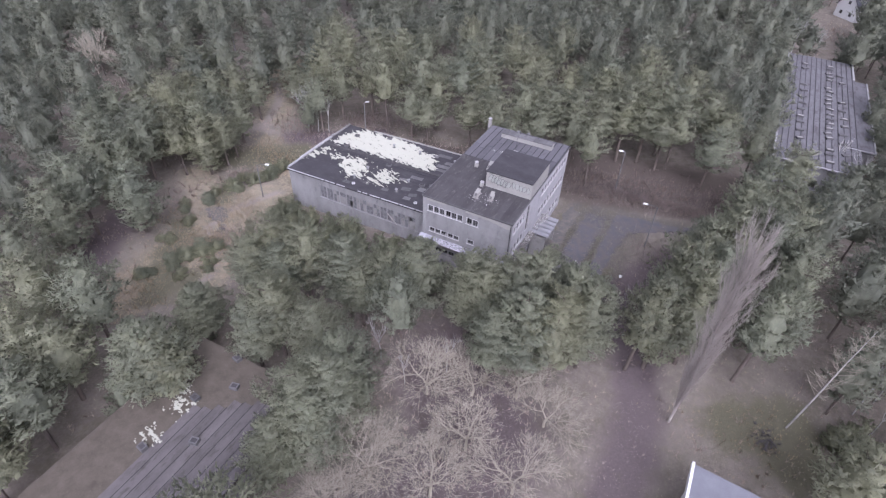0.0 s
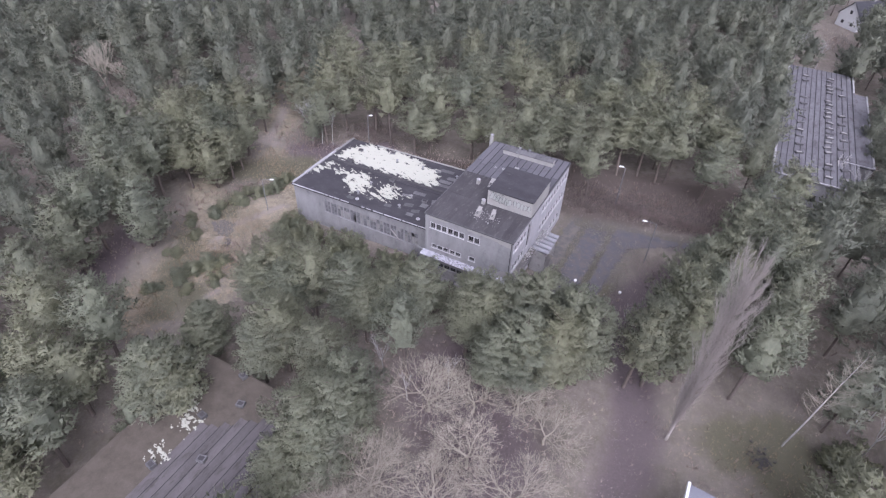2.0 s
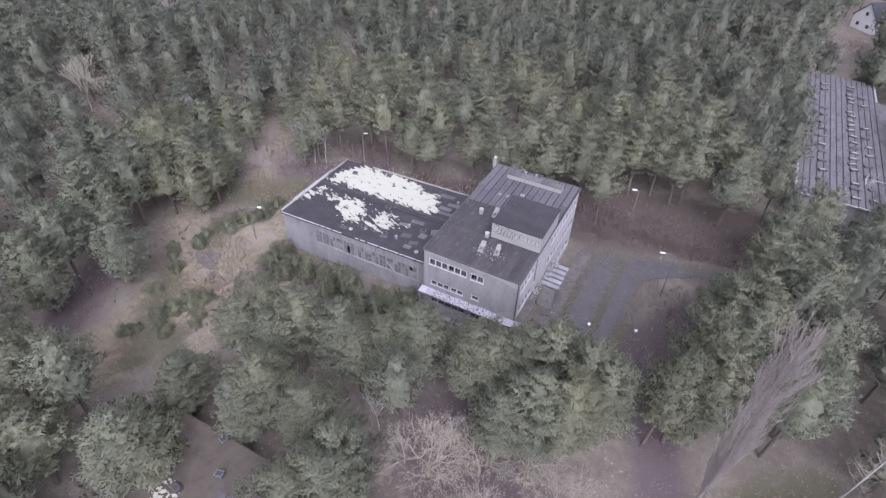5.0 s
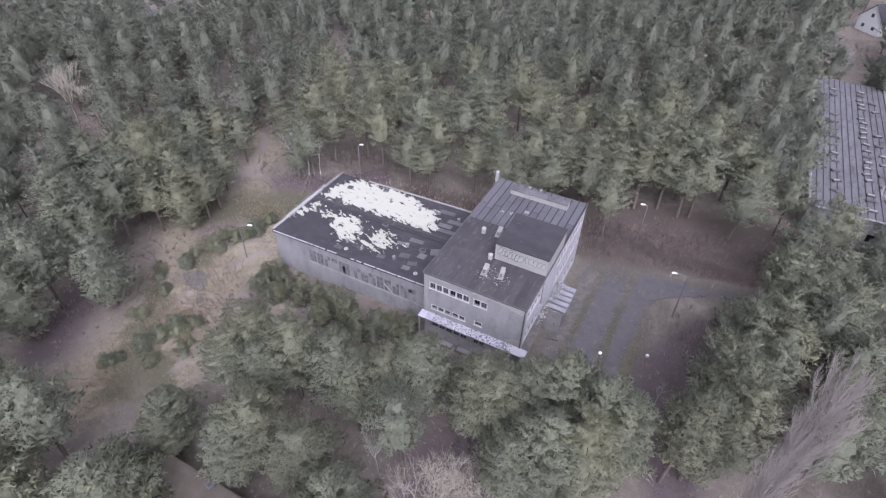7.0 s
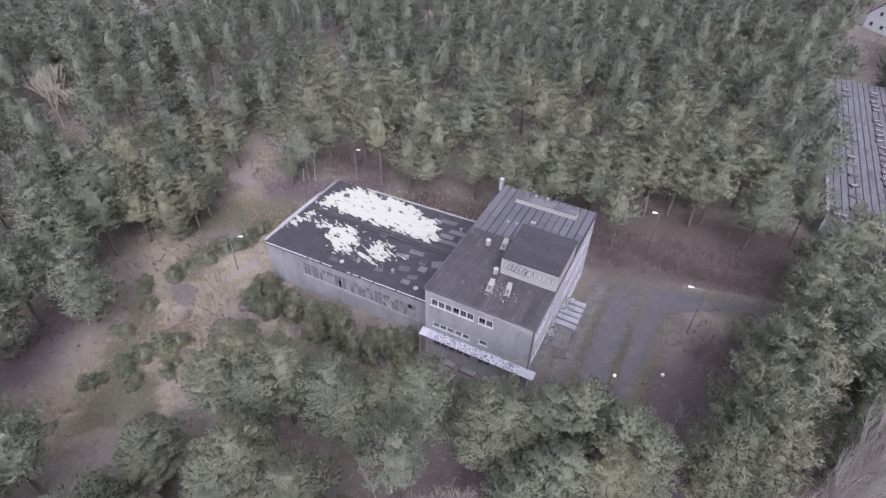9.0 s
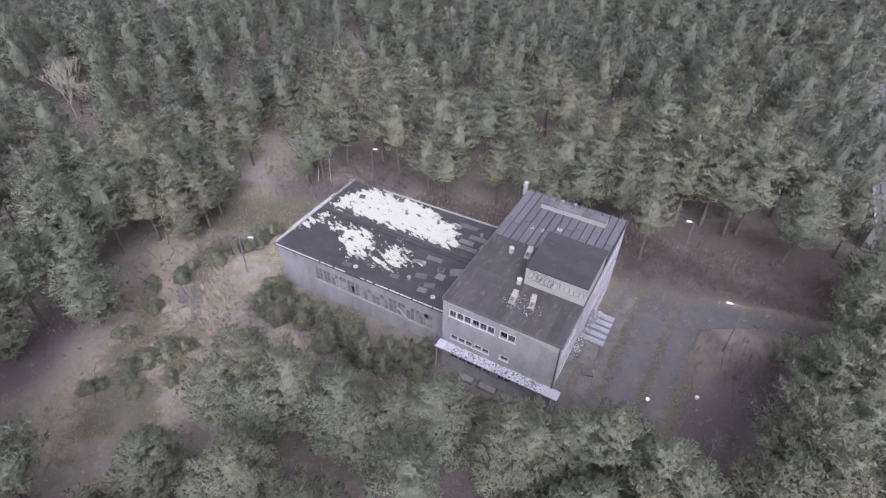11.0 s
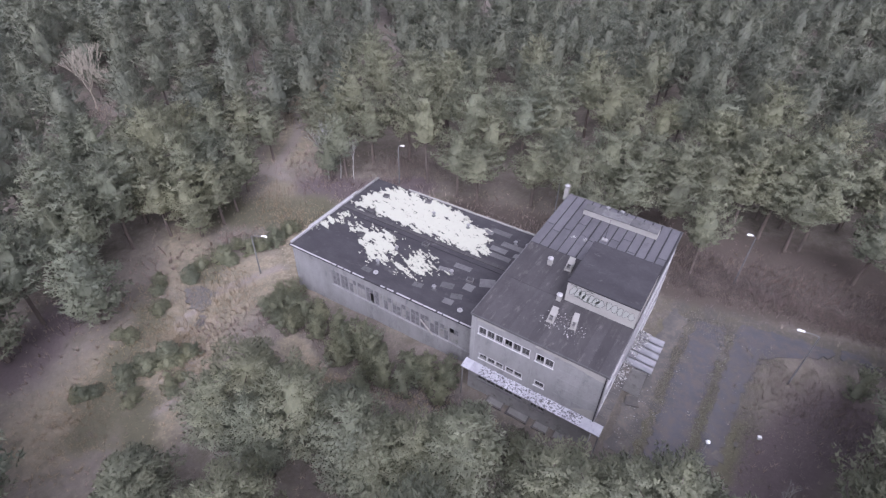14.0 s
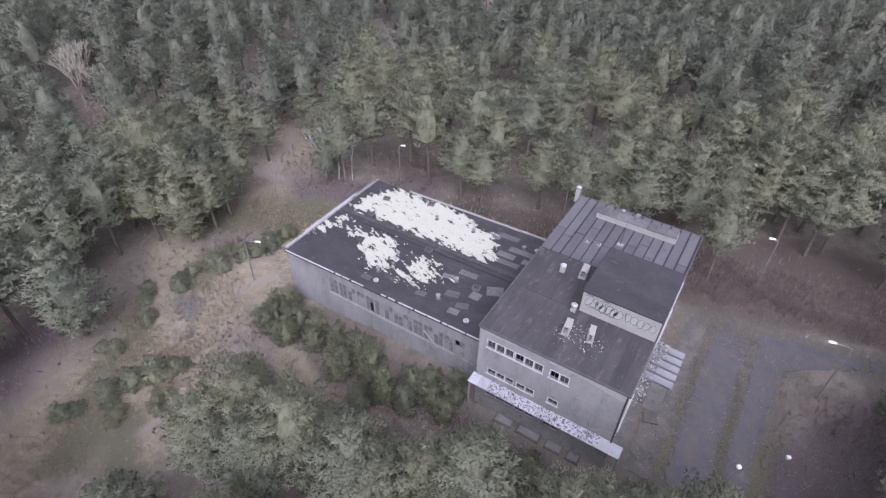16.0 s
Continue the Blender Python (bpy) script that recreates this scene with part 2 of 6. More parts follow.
M = dict(
    ground=ground_material(),
    asphalt=surface("worn_asphalt", (0.05938, 0.05834, 0.0653), (0.07779, 0.07586, 0.08538), (0.09912, 0.09644, 0.1049), 0.5, 9, 0.9, stains=((0.1039, 0.0927, 0.08561), 0.44, 0.6, 0.8)),
    concrete=surface("cracked_concrete", (0.07, 0.0646, 0.062), (0.0942, 0.0898, 0.0863), (0.119, 0.114, 0.11), 0.6, 10, 0.9, stains=((0.135, 0.118, 0.1), 0.47, 0.62, 0.6), per_object=0.12),
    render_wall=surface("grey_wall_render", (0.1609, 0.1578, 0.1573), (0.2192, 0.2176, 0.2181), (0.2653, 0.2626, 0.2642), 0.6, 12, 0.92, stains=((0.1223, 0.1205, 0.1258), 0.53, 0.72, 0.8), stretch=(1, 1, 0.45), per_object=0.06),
    render_pale=surface("pale_wall_render", (0.209, 0.2006, 0.1892), (0.2576, 0.2493, 0.2356), (0.2956, 0.2858, 0.2706), 0.5, 16, 0.92, stains=((0.1961, 0.1847, 0.1794), 0.58, 0.76, 0.6)),
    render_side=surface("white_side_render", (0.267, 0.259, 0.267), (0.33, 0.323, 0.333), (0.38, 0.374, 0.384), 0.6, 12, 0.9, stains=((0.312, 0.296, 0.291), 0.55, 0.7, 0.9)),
    plinth=surface("dark_plinth_render", (0.156, 0.15, 0.145), (0.207, 0.203, 0.198), (0.27, 0.259, 0.254), 0.6, 12, 0.92, stains=((0.085, 0.085, 0.068), 0.55, 0.7, 0.8)),
    felt=surface("dark_roof_felt", (0.03454, 0.0321, 0.0342), (0.05021, 0.04684, 0.04953), (0.06908, 0.06478, 0.06664), 0.7, 10, 0.8, stains=((0.09688, 0.08929, 0.08761), 0.54, 0.68, 1.6), stretch=(1, 0.3, 1), per_object=0.16),
    felt_wing=surface("black_roof_felt", (0.0261, 0.0243, 0.02781), (0.03825, 0.03591, 0.04059), (0.05796, 0.05445, 0.05967), 0.5, 8, 0.8, stains=((0.0882, 0.0819, 0.08505), 0.58, 0.72, 0.8), stretch=(0.6, 1, 1)),
    felt_pale=surface("weathered_grey_roof_sheet", (0.06843, 0.06627, 0.07385), (0.09209, 0.08884, 0.09841), (0.1156, 0.1128, 0.1219), 0.6, 9, 0.75, stains=((0.0585, 0.05525, 0.0585), 0.58, 0.74, 1.0), stretch=(1, 0.4, 1), per_object=0.12),
    seam=surface("tarred_seam", (0.0156, 0.01456, 0.01664), (0.02184, 0.0208, 0.02392), (0.0312, 0.02964, 0.03224), 2, 12, 0.7),
    old_felt=surface("brown_grey_old_felt", (0.069, 0.06256, 0.06256), (0.0966, 0.08832, 0.08832), (0.1242, 0.1141, 0.1122), 0.6, 9, 0.85, stains=((0.0552, 0.04876, 0.046), 0.5, 0.66, 1.3), stretch=(1, 0.3, 1), per_object=0.14),
    long_felt=surface("pale_grey_long_roof_felt", (0.09, 0.086, 0.094), (0.12, 0.116, 0.125), (0.15, 0.145, 0.155), 0.6, 9, 0.8, stains=((0.07, 0.064, 0.066), 0.5, 0.66, 0.9), stretch=(1, 0.4, 1), per_object=0.12),
    patch=surface("grey_roof_patch", (0.07776, 0.07488, 0.07776), (0.1044, 0.1022, 0.1044), (0.1267, 0.1238, 0.1267), 1.4, 14, 0.8, stains=((0.04378, 0.04133, 0.04378), 0.55, 0.7, 1.8), per_object=0.25),
    snow=surface("thin_old_snow", (0.3406, 0.344, 0.2915), (0.3724, 0.3724, 0.3122), (0.3853, 0.3853, 0.3225), 1.5, 12, 0.7, relief=0.01),
    flashing=surface("white_painted_flashing", (0.2538, 0.2484, 0.2538), (0.3186, 0.3141, 0.3186), (0.3654, 0.3591, 0.3654), 1.5, 14, 0.6, stains=((0.1908, 0.1764, 0.1764), 0.58, 0.68, 2.5)),
    peeling=surface("peeling_white_paint", (0.2889, 0.2889, 0.3202), (0.3726, 0.3726, 0.4039), (0.449, 0.449, 0.4812), 1.2, 12, 0.7, stains=((0.09, 0.086, 0.092), 0.5, 0.54, 4.2), per_object=0.1),
    peeled_less=surface("white_sheet_paint", (0.267, 0.267, 0.296), (0.344, 0.344, 0.373), (0.415, 0.415, 0.445), 1.2, 12, 0.7, stains=((0.12, 0.114, 0.12), 0.6, 0.65, 5.0), per_object=0.1),
    trough=surface("white_corrugated_canopy", (0.1593, 0.1593, 0.1719), (0.2025, 0.2025, 0.2178), (0.2277, 0.2277, 0.243), 0.8, 10, 0.5, stains=((0.216, 0.2088, 0.216), 0.62, 0.75, 1.5), per_object=0.08),
    white_frame=surface("white_window_frame", (0.352, 0.346, 0.352), (0.422, 0.416, 0.422), (0.474, 0.467, 0.474), 2, 20, 0.6),
    old_frame=surface("grey_weathered_frame", (0.12, 0.117, 0.12), (0.168, 0.165, 0.168), (0.216, 0.213, 0.216), 2, 20, 0.7),
    galvanised=surface("dull_galvanised_steel", (0.173, 0.173, 0.179), (0.23, 0.23, 0.236), (0.288, 0.288, 0.294), 3, 20, 0.5, 0.4),
    lamp_white=surface("white_lamp_housing", (0.7, 0.7, 0.69), (0.78, 0.78, 0.77), (0.84, 0.84, 0.83), 3, 20, 0.4),
    rubble=surface("pale_rubble", (0.1714, 0.1663, 0.1613), (0.2448, 0.2398, 0.2347), (0.3182, 0.3132, 0.3082), 4, 20, 0.9, per_island=0.75),
    # near-black colour that stands for the darkness of unlit interiors
    unlit_black=surface("unlit_interior_black", (0.02, 0.02, 0.021), (0.03, 0.029, 0.03), (0.045, 0.043, 0.045), 1, 8, 0.95),
    paint_line=surface("dark_spray_paint", (0.032, 0.04, 0.0352), (0.064, 0.072, 0.064), (0.112, 0.12, 0.112), 4, 20, 0.7),
    bark=surface("pine_bark", (0.075, 0.063, 0.057), (0.12, 0.1, 0.088), (0.18, 0.145, 0.12), 1.5, 9, 0.95, stretch=(1, 1, 0.3), per_object=0.15),
    twig=surface("grey_brown_twigs", (0.2214, 0.1986, 0.1597), (0.3007, 0.2725, 0.2214), (0.3812, 0.3491, 0.2858), 0.8, 9, 0.9, per_object=0.1),
    poplar_twig=surface("dull_mauve_poplar_twigs", (0.2436, 0.2181, 0.2022), (0.3386, 0.3044, 0.2809), (0.4312, 0.3907, 0.3575), 0.8, 9, 0.9),
    birch_bark=surface("white_birch_bark", (0.225, 0.217, 0.21), (0.375, 0.367, 0.352), (0.45, 0.443, 0.427), 2, 12, 0.8, stains=((0.06, 0.0562, 0.0525), 0.62, 0.68, 3)),
    thicket=needles("dark_brown_thicket", (0.2145, 0.1745, 0.1602), (0.3575, 0.3032, 0.2803), 0.15),
    brush=needles("brown_bare_brushwood", (0.2438, 0.1988, 0.185), (0.455, 0.39, 0.3612), 0.2),
    hay=needles("dry_grass", (0.276, 0.228, 0.159), (0.4965, 0.4275, 0.318), 0.2),
    weed=surface("brown_yard_weeds", (0.12, 0.1128, 0.084), (0.174, 0.1632, 0.1248), (0.228, 0.2136, 0.168), 0.5, 6, 0.9, per_island=0.3),
    tag_fill=surface("pale_green_spray_paint", (0.2395, 0.2457, 0.2317), (0.2683, 0.2722, 0.2566), (0.2972, 0.2987, 0.2808), 3, 14, 0.7),
    leaf=surface("fallen_leaves", (0.22, 0.185, 0.16), (0.29, 0.25, 0.22), (0.37, 0.33, 0.295), 0.6, 5, 0.9, per_island=0.2),
    moss_roof=surface("brown_mossy_roof", (0.05576, 0.04743, 0.03757), (0.08364, 0.0714, 0.05754), (0.1114, 0.0969, 0.08134), 0.7, 9, 0.95, stains=((0.1768, 0.1564, 0.1224), 0.63, 0.7, 4.0)),
    roof_slate=surface("blue_grey_roof_sheet", (0.112, 0.115, 0.133), (0.14, 0.143, 0.164), (0.175, 0.178, 0.199), 0.6, 9, 0.6),
    roof_dark=surface("dark_house_roof", (0.025, 0.025, 0.029), (0.0375, 0.0375, 0.0425), (0.05, 0.05, 0.056), 1, 9, 0.7),
    house_white=surface("white_house_render", (0.544, 0.544, 0.544), (0.608, 0.608, 0.608), (0.656, 0.656, 0.656), 0.6, 12, 0.9),
    house_cream=surface("cream_house_render", (0.55, 0.48, 0.36), (0.64, 0.57, 0.44), (0.7, 0.63, 0.5), 0.6, 12, 0.9),
    pine=needles("pine_needles", (0.206, 0.2235, 0.168), (0.283, 0.305, 0.227), 0.08),
    pine_far=needles("far_pine_needles", (0.1715, 0.187, 0.148), (0.237, 0.255, 0.201), 0.08),
    juniper=needles("dark_evergreen", (0.204, 0.2239, 0.1615), (0.3059, 0.3257, 0.2327), 0.1),
)


def glass_material(name, low, high):
    m, nt, b, p = base_material(name, 0.25)
    b.inputs["Specular IOR Level"].default_value = 0.5
    nt.links.new(ramp(nt, noise_tex(nt, p, 2.5, 5, 0.7), [(0.3, (low, low, low * 1.06)), (0.7, (high, high * 0.98, high * 1.02))]), b.inputs["Base Color"])
    return m


M["glass"] = glass_material("dirty_window_glass", 0.025, 0.075)
M["dusty_glass"] = glass_material("dust_covered_glass", 0.09, 0.2)


# ---- mesh helpers ----
class Mesh:
    """Gathers points and faces of one part."""

    def __init__(self):
        self.v, self.f = [], []

    def add(self, verts, faces):
        n = len(self.v)
        self.v += [tuple(p) for p in verts]
        self.f += [tuple(i + n for i in q) for q in faces]
        return self

    def box(self, x0, x1, y0, y1, z0, z1, m=None):
        pts = [Vector((x, y, z)) for z in (z0, z1) for x, y in ((x0, y0), (x1, y0), (x1, y1), (x0, y1))]
        if m:
            pts = [m @ p for p in pts]
        return self.add(pts, [(3, 2, 1, 0), (4, 5, 6, 7), (0, 1, 5, 4), (1, 2, 6, 5), (2, 3, 7, 6), (3, 0, 4, 7)])

    def slab(self, corners, thick):
        """A slab under four or more top corners, counter-clockwise from above."""
        n = len(corners)
        low = [(x, y, z - thick) for x, y, z in corners]
        faces = [tuple(range(n)), tuple(range(2 * n - 1, n - 1, -1))]
        faces += [(i, i + n, (i + 1) % n + n, (i + 1) % n) for i in range(n)]
        return self.add(list(corners) + low, faces)

    def lathe(self, profile, sides=10, m=None):
        """A turned body from (radius, height) pairs, closed at both ends."""
        pts = [Vector((r * math.cos(2 * math.pi * i / sides), r * math.sin(2 * math.pi * i / sides), z)) for r, z in profile for i in range(sides)]
        if m:
            pts = [m @ p for p in pts]
        faces = [(k * sides + i, k * sides + (i + 1) % sides, (k + 1) * sides + (i + 1) % sides, (k + 1) * sides + i) for k in range(len(profile) - 1) for i in range(sides)]
        faces += [tuple(range(sides - 1, -1, -1)), tuple((len(profile) - 1) * sides + i for i in range(sides))]
        return self.add(pts, faces)

    def tube(self, path, radii, sides=5):
        """A tapering tube along points."""
        path = [Vector(p) for p in path]
        rings = []
        for i, p in enumerate(path):
            way = (path[min(i + 1, len(path) - 1)] - path[max(i - 1, 0)]).normalized()
            a = way.orthogonal().normalized()
            b = way.cross(a)
            rings.append([p + (a * math.cos(2 * math.pi * k / sides) + b * math.sin(2 * math.pi * k / sides)) * radii[i] for k in range(sides)])
        faces = [(i * sides + k, i * sides + (k + 1) % sides, (i + 1) * sides + (k + 1) % sides, (i + 1) * sides + k) for i in range(len(path) - 1) for k in range(sides)]
        faces += [tuple(range(sides - 1, -1, -1)), tuple((len(path) - 1) * sides + k for k in range(sides))]
        return self.add([q for ring in rings for q in ring], faces)

    def data(self, name, material, smooth=False):
        d = bpy.data.meshes.new(name)
        d.from_pydata(self.v, [], self.f)
        if smooth:
            d.polygons.foreach_set("use_smooth", [True] * len(d.polygons))
        d.materials.append(material)
        d.update()
        return d


def part(name, mesh, material, parent=None, label="", smooth=False):
    """Links a Mesh, or ready mesh data, as one object under a thing or a part."""
    d = mesh.data(name, material, smooth) if isinstance(mesh, Mesh) else mesh
    ob = new(name, d)
    ob.parent = parent
    if label:
        ob["label"] = label
    return ob


def thing(name, label, category, at=None, group="", kind=""):
    ob = tagged(new(name), label, category, group, kind)
    if at:
        ob.matrix_basis = at
    return ob


def big_mesh(name, verts, tris, material, facing=None):
    """A large triangle mesh from arrays, with soft normals where they are given."""
    d = bpy.data.meshes.new(name)
    n = len(tris)
    d.vertices.add(len(verts))
    d.vertices.foreach_set("co", np.asarray(verts, np.float32).ravel())
    d.loops.add(3 * n)
    d.loops.foreach_set("vertex_index", np.asarray(tris, np.int32).ravel())
    d.polygons.add(n)
    d.polygons.foreach_set("loop_start", np.arange(0, 3 * n, 3, dtype=np.int32))
    d.materials.append(material)
    d.update(calc_edges=True)
    if facing is not None:
        d.attributes.new("custom_normal", "FLOAT_VECTOR", "POINT").data.foreach_set("vector", np.asarray(facing, np.float32).ravel())
        d.update()
    return d


def holed(mesh, a0, a1, z0, z1, holes, place):
    """Fills the rectangle a0..a1, z0..z1 around its holes with boxes; place(a0, a1, z0, z1) gives a box's six limits."""
    cuts_a = sorted({a0, a1, *(h[0] for h in holes), *(h[1] for h in holes)})
    cuts_z = sorted({z0, z1, *(h[2] for h in holes), *(h[3] for h in holes)})
    for lo, hi in zip(cuts_z, cuts_z[1:]):
        start = None
        for left, right in zip(cuts_a, cuts_a[1:]):
            open_here = any(h[0] <= left and right <= h[1] and h[2] <= lo and hi <= h[3] for h in holes)
            if open_here:
                if start is not None:
                    mesh.box(*place(start, left, lo, hi))
                start = None
            elif start is None:
                start = left
        if start is not None:
            mesh.box(*place(start, a1, lo, hi))
    return mesh


def lie(x):
    """Height of the land, which falls gently to the west."""
    return -2.0 * min(max((-12 - x) / 38, 0), 1) - 1.4 * min(max((-50 - x) / 47, 0), 1.5)


rng = random.Random(7)

# ---- ground: one sheet to the horizon ----
WAYS = dict(
    straw=[([(-46, 6), (-52, 0), (-53, -9), (-53, -20), (-52, -30)], 6.5), ([(-50, -9), (-45, -17), (-42, -24)], 3.5), ([(-56.4, -11.9), (-50, -13), (-46, -15.5), (-42.6, -18)], 3.0), ([(-38, -6), (-31, -9), (-24, -8)], 2.0),
           ([(-50, 8), (-58, 14), (-66, 20)], 3.5), ([(-96, 70), (-88, 50), (-80, 40), (-74, 30)], 5.0), ([(-60, -5), (-70, 2)], 4.0)],
    sand=[([(-125, 5), (-112, 16), (-103, 26)], 3.2), ([(-106, 46), (-100, 53), (-95, 70), (-92, 90)], 3.2), ([(-74, 23), (-69, 23.4)], 1.7), ([(-86, 45), (-79, 38), (-72, 24)], 1.6),
          ([(-50, 5), (-55, -6), (-53, -12)], 1.1), ([(-52, -12), (-46, -16), (-43, -22)], 1.1)],
    moss=[([(10, 1), (9.9, 9), (10.1, 13)], 0.9), ([(13.6, 5), (14.0, 12)], 0.9), ([(3.2, -2), (4.8, 4), (5.0, 8)], 0.8), ([(2.0, 17), (2.4, 25)], 0.8), ([(-68, 10), (-62, 14), (-57, 18)], 5.0), ([(36, -9), (42, -5), (43, -11)], 4.5), ([(-48, -28), (-52, -22)], 3.0), ([(-60, -12), (-56, -14), (-55, -20)], 2.0), ([(-46, -22), (-41, -27)], 2.2), ([(-62, 2), (-58, -3)], 1.8)],
    rust=[([(-6, 29.5), (4, 31), (14, 34), (28, 37), (44, 41)], 2.6), ([(-34, 31), (-14, 34), (4, 38), (24, 43), (44, 46)], 6.5), ([(-6, 44), (10, 46), (26, 50), (42, 52)], 7.0)],
    mauve=[([(16, 7), (20, 13), (24, 20)], 6.0), ([(0, -18), (8, -26), (8, -36), (2, -46)], 11.0), ([(17, 4), (22, -4), (25, -14), (25, -28), (24, -60)], 4.5), ([(-62, 24), (-52, 28), (-46, 34)], 5.0), ([(-70, -16), (-64, -28)], 5.0)],
    dirt=[([(8, 0), (8, 30)], 9.5), ([(14, 29), (26, 31), (40, 33)], 3.0), ([(-20, -3), (-4, -4), (6, -3)], 3.0)],
)


def near_way(x, y, way, width):
    best = 1e9
    for (ax, ay), (bx, by) in zip(way, way[1:]):
        u = min(max(((x - ax) * (bx - ax) + (y - ay) * (by - ay)) / ((bx - ax) ** 2 + (by - ay) ** 2), 0), 1)
        best = min(best, math.hypot(x - ax - u * (bx - ax), y - ay - u * (by - ay)))
    return min(max(1.25 - best / width, 0), 1) * 0.75


def build_ground():
    xs = [-2600, -1200, -600, -340, -240, -180, -150] + [-132 + 1.5 * i for i in range(138)] + [85, 110, 150, 220, 340, 600, 1200, 2600]
    ys = [-2600, -1200, -600, -300, -180, -120, -90] + [-72 + 1.5 * i for i in range(122)] + [125, 150, 190, 240, 340, 600, 1200, 2600]
    verts, cover = [], {k: [] for k in WAYS}
    for y in ys:
        for x in xs:
            near = (-20 < x < 17 and -3 < y < 31) or math.hypot(x + 54.5, y + 8) < 6 or math.hypot(x + 49.5, y + 32.5) < 4
            rough = 0.0 if near else 0.35 * noise.noise((x * 0.11, y * 0.11, 0)) + 0.22 * noise.noise((x * 0.4, y * 0.4, 3))
            verts.append((x, y, lie(x) + rough))
            for k, some in WAYS.items():
                cover[k].append(max(near_way(x, y, w, r) for w, r in some))
    n = len(xs)
    faces = [(j * n + i, j * n + i + 1, (j + 1) * n + i + 1, (j + 1) * n + i) for j in range(len(ys) - 1) for i in range(n - 1)]
    d = bpy.data.meshes.new("ground")
    d.from_pydata(verts, [], faces)
    for k, values in cover.items():
        d.attributes.new(k, "FLOAT", "POINT").data.foreach_set("value", values)
    d.polygons.foreach_set("use_smooth", [True] * len(d.polygons))
    d.materials.append(M["ground"])
    return tagged(new("ground", d), "brown leaf litter with dry grass and worn sandy paths", "ground", kind="structure")


build_ground()


def ragged(points, seed, step=0.6, amount=0.35):
    """An outline with a broken edge."""
    r = random.Random(seed)
    out = []
    for (ax, ay), (bx, by) in zip(points, points[1:] + points[:1]):
        n = max(1, int(math.hypot(bx - ax, by - ay) / step))
        out += [(ax + (bx - ax) * i / n + r.uniform(-amount, amount), ay + (by - ay) * i / n + r.uniform(-amount, amount)) for i in range(n)]
    return out


yard = thing("pavement", "broken asphalt yard with weeds in its cracks beside the block", "pavement", kind="structure")
for n, (pts, top, mat) in enumerate((
    ([(5.6, 2), (9.2, 2.5), (9.4, 16), (9.6, 27), (5.8, 26.5), (5.4, 14)], 0.05, "asphalt"),
    ([(10.4, 4), (12.6, 6), (13.0, 16), (14.2, 24), (22, 29.5), (22, 31), (10.6, 29), (10.5, 16)], 0.045, "asphalt"),
    ([(1.6, 1), (4.6, 1.5), (4.4, 12), (4.7, 26), (2.2, 27), (2.0, 14)], 0.04, "concrete"),
    ([(22.5, 29.6), (34, 31.5), (46, 34), (46, 36), (34, 33.6), (22.5, 31.2)], 0.04, "asphalt"),
)):
    slab_mesh = Mesh().slab([(x, y, top) for x, y in ragged(pts, n + 3)], 0.2)
    part("slab", slab_mesh, M[mat], yard)
broken = random.Random(23)
for n in range(22):
    x, y = broken.choice(((3.4, 3), (3.8, -1.5), (4.6, 9), (9.9, 5), (13.2, 9), (5.2, 18), (10, 22)))
    x, y, r = x + broken.gauss(0, 0.9), y + broken.gauss(0, 2.6), broken.uniform(0.35, 1.0)
    pts = [(x + r * broken.uniform(0.6, 1.2) * math.cos(a), y + r * broken.uniform(0.6, 1.2) * math.sin(a)) for a in (0.2, 1.1, 2.2, 3.3, 4.4, 5.4)]
    part("slab", Mesh().slab([(px, py, 0.052 + 0.006 * (n % 4)) for px, py in ragged(pts, n + 60, 0.4, 0.09)], 0.12), M["concrete"], yard)
slab_patch = thing("paved_patch", "cracked dark paving remnant in the dry grass", "paving", kind="structure")
for n, pts in enumerate((
    [(-58.6, -7.0), (-57.8, -5.2), (-54.4, -5.0), (-53.0, -7.0), (-52.4, -8.6), (-54.8, -9.0)],
    [(-52.2, -8.9), (-51.4, -8.4), (-50.4, -10.4), (-51.6, -10.8)],
)):
    part("slab", Mesh().slab([(px, py, lie(px) + 0.05) for px, py in ragged(pts, n + 30, 0.4, 0.45)], 0.4), M["concrete"], slab_patch)

# ---- the three-storey block ----
TOP, LEDGE, FRONT_W, DEPTH = 12.57, 5.0, 15.0, 26.5
block = thing("office_block", "derelict three-storey grey rendered block with a flat felt roof", "building")


def row(start, width, gap, count, z0, z1):
    return [(round(start + i * (width + gap), 3), round(start + i * (width + gap) + width, 3), z0, z1) for i in range(count)]


front_groups = [
    row(-14.05, 0.86, 0.14, 3, 9.95, 11.05), row(-10.95, 0.86, 0.14, 3, 9.95, 11.05), row(-7.3, 0.86, 0.14, 2, 9.95, 11.05),
    row(-13.7, 0.86, 0.16, 3, 6.05, 6.8), row(-10.4, 0.86, 0.16, 2, 6.05, 6.8), row(-6.95, 1.0, 0.1, 1, 6.2, 6.95),
    row(-13.75, 1.0, 0.16, 5, 2.15, 3.0), row(-7.0, 0.75, 0.14, 2, 2.15, 3.0),
]
side_groups = [
    row(0.9, 0.95, 0.35, 4, 9.95, 11.2), row(0.9, 0.95, 0.35, 4, 6.0, 7.3), row(1.5, 1.1, 0.5, 3, 1.8, 3.0),
    row(13.0, 1.0, 0.42, 9, 9.95, 11.2), row(13.0, 1.0, 0.42, 9, 6.0, 7.3), row(16.5, 1.2, 0.6, 5, 1.6, 2.9), [(6.7, 8.1, 6.4, 11.6)],
]
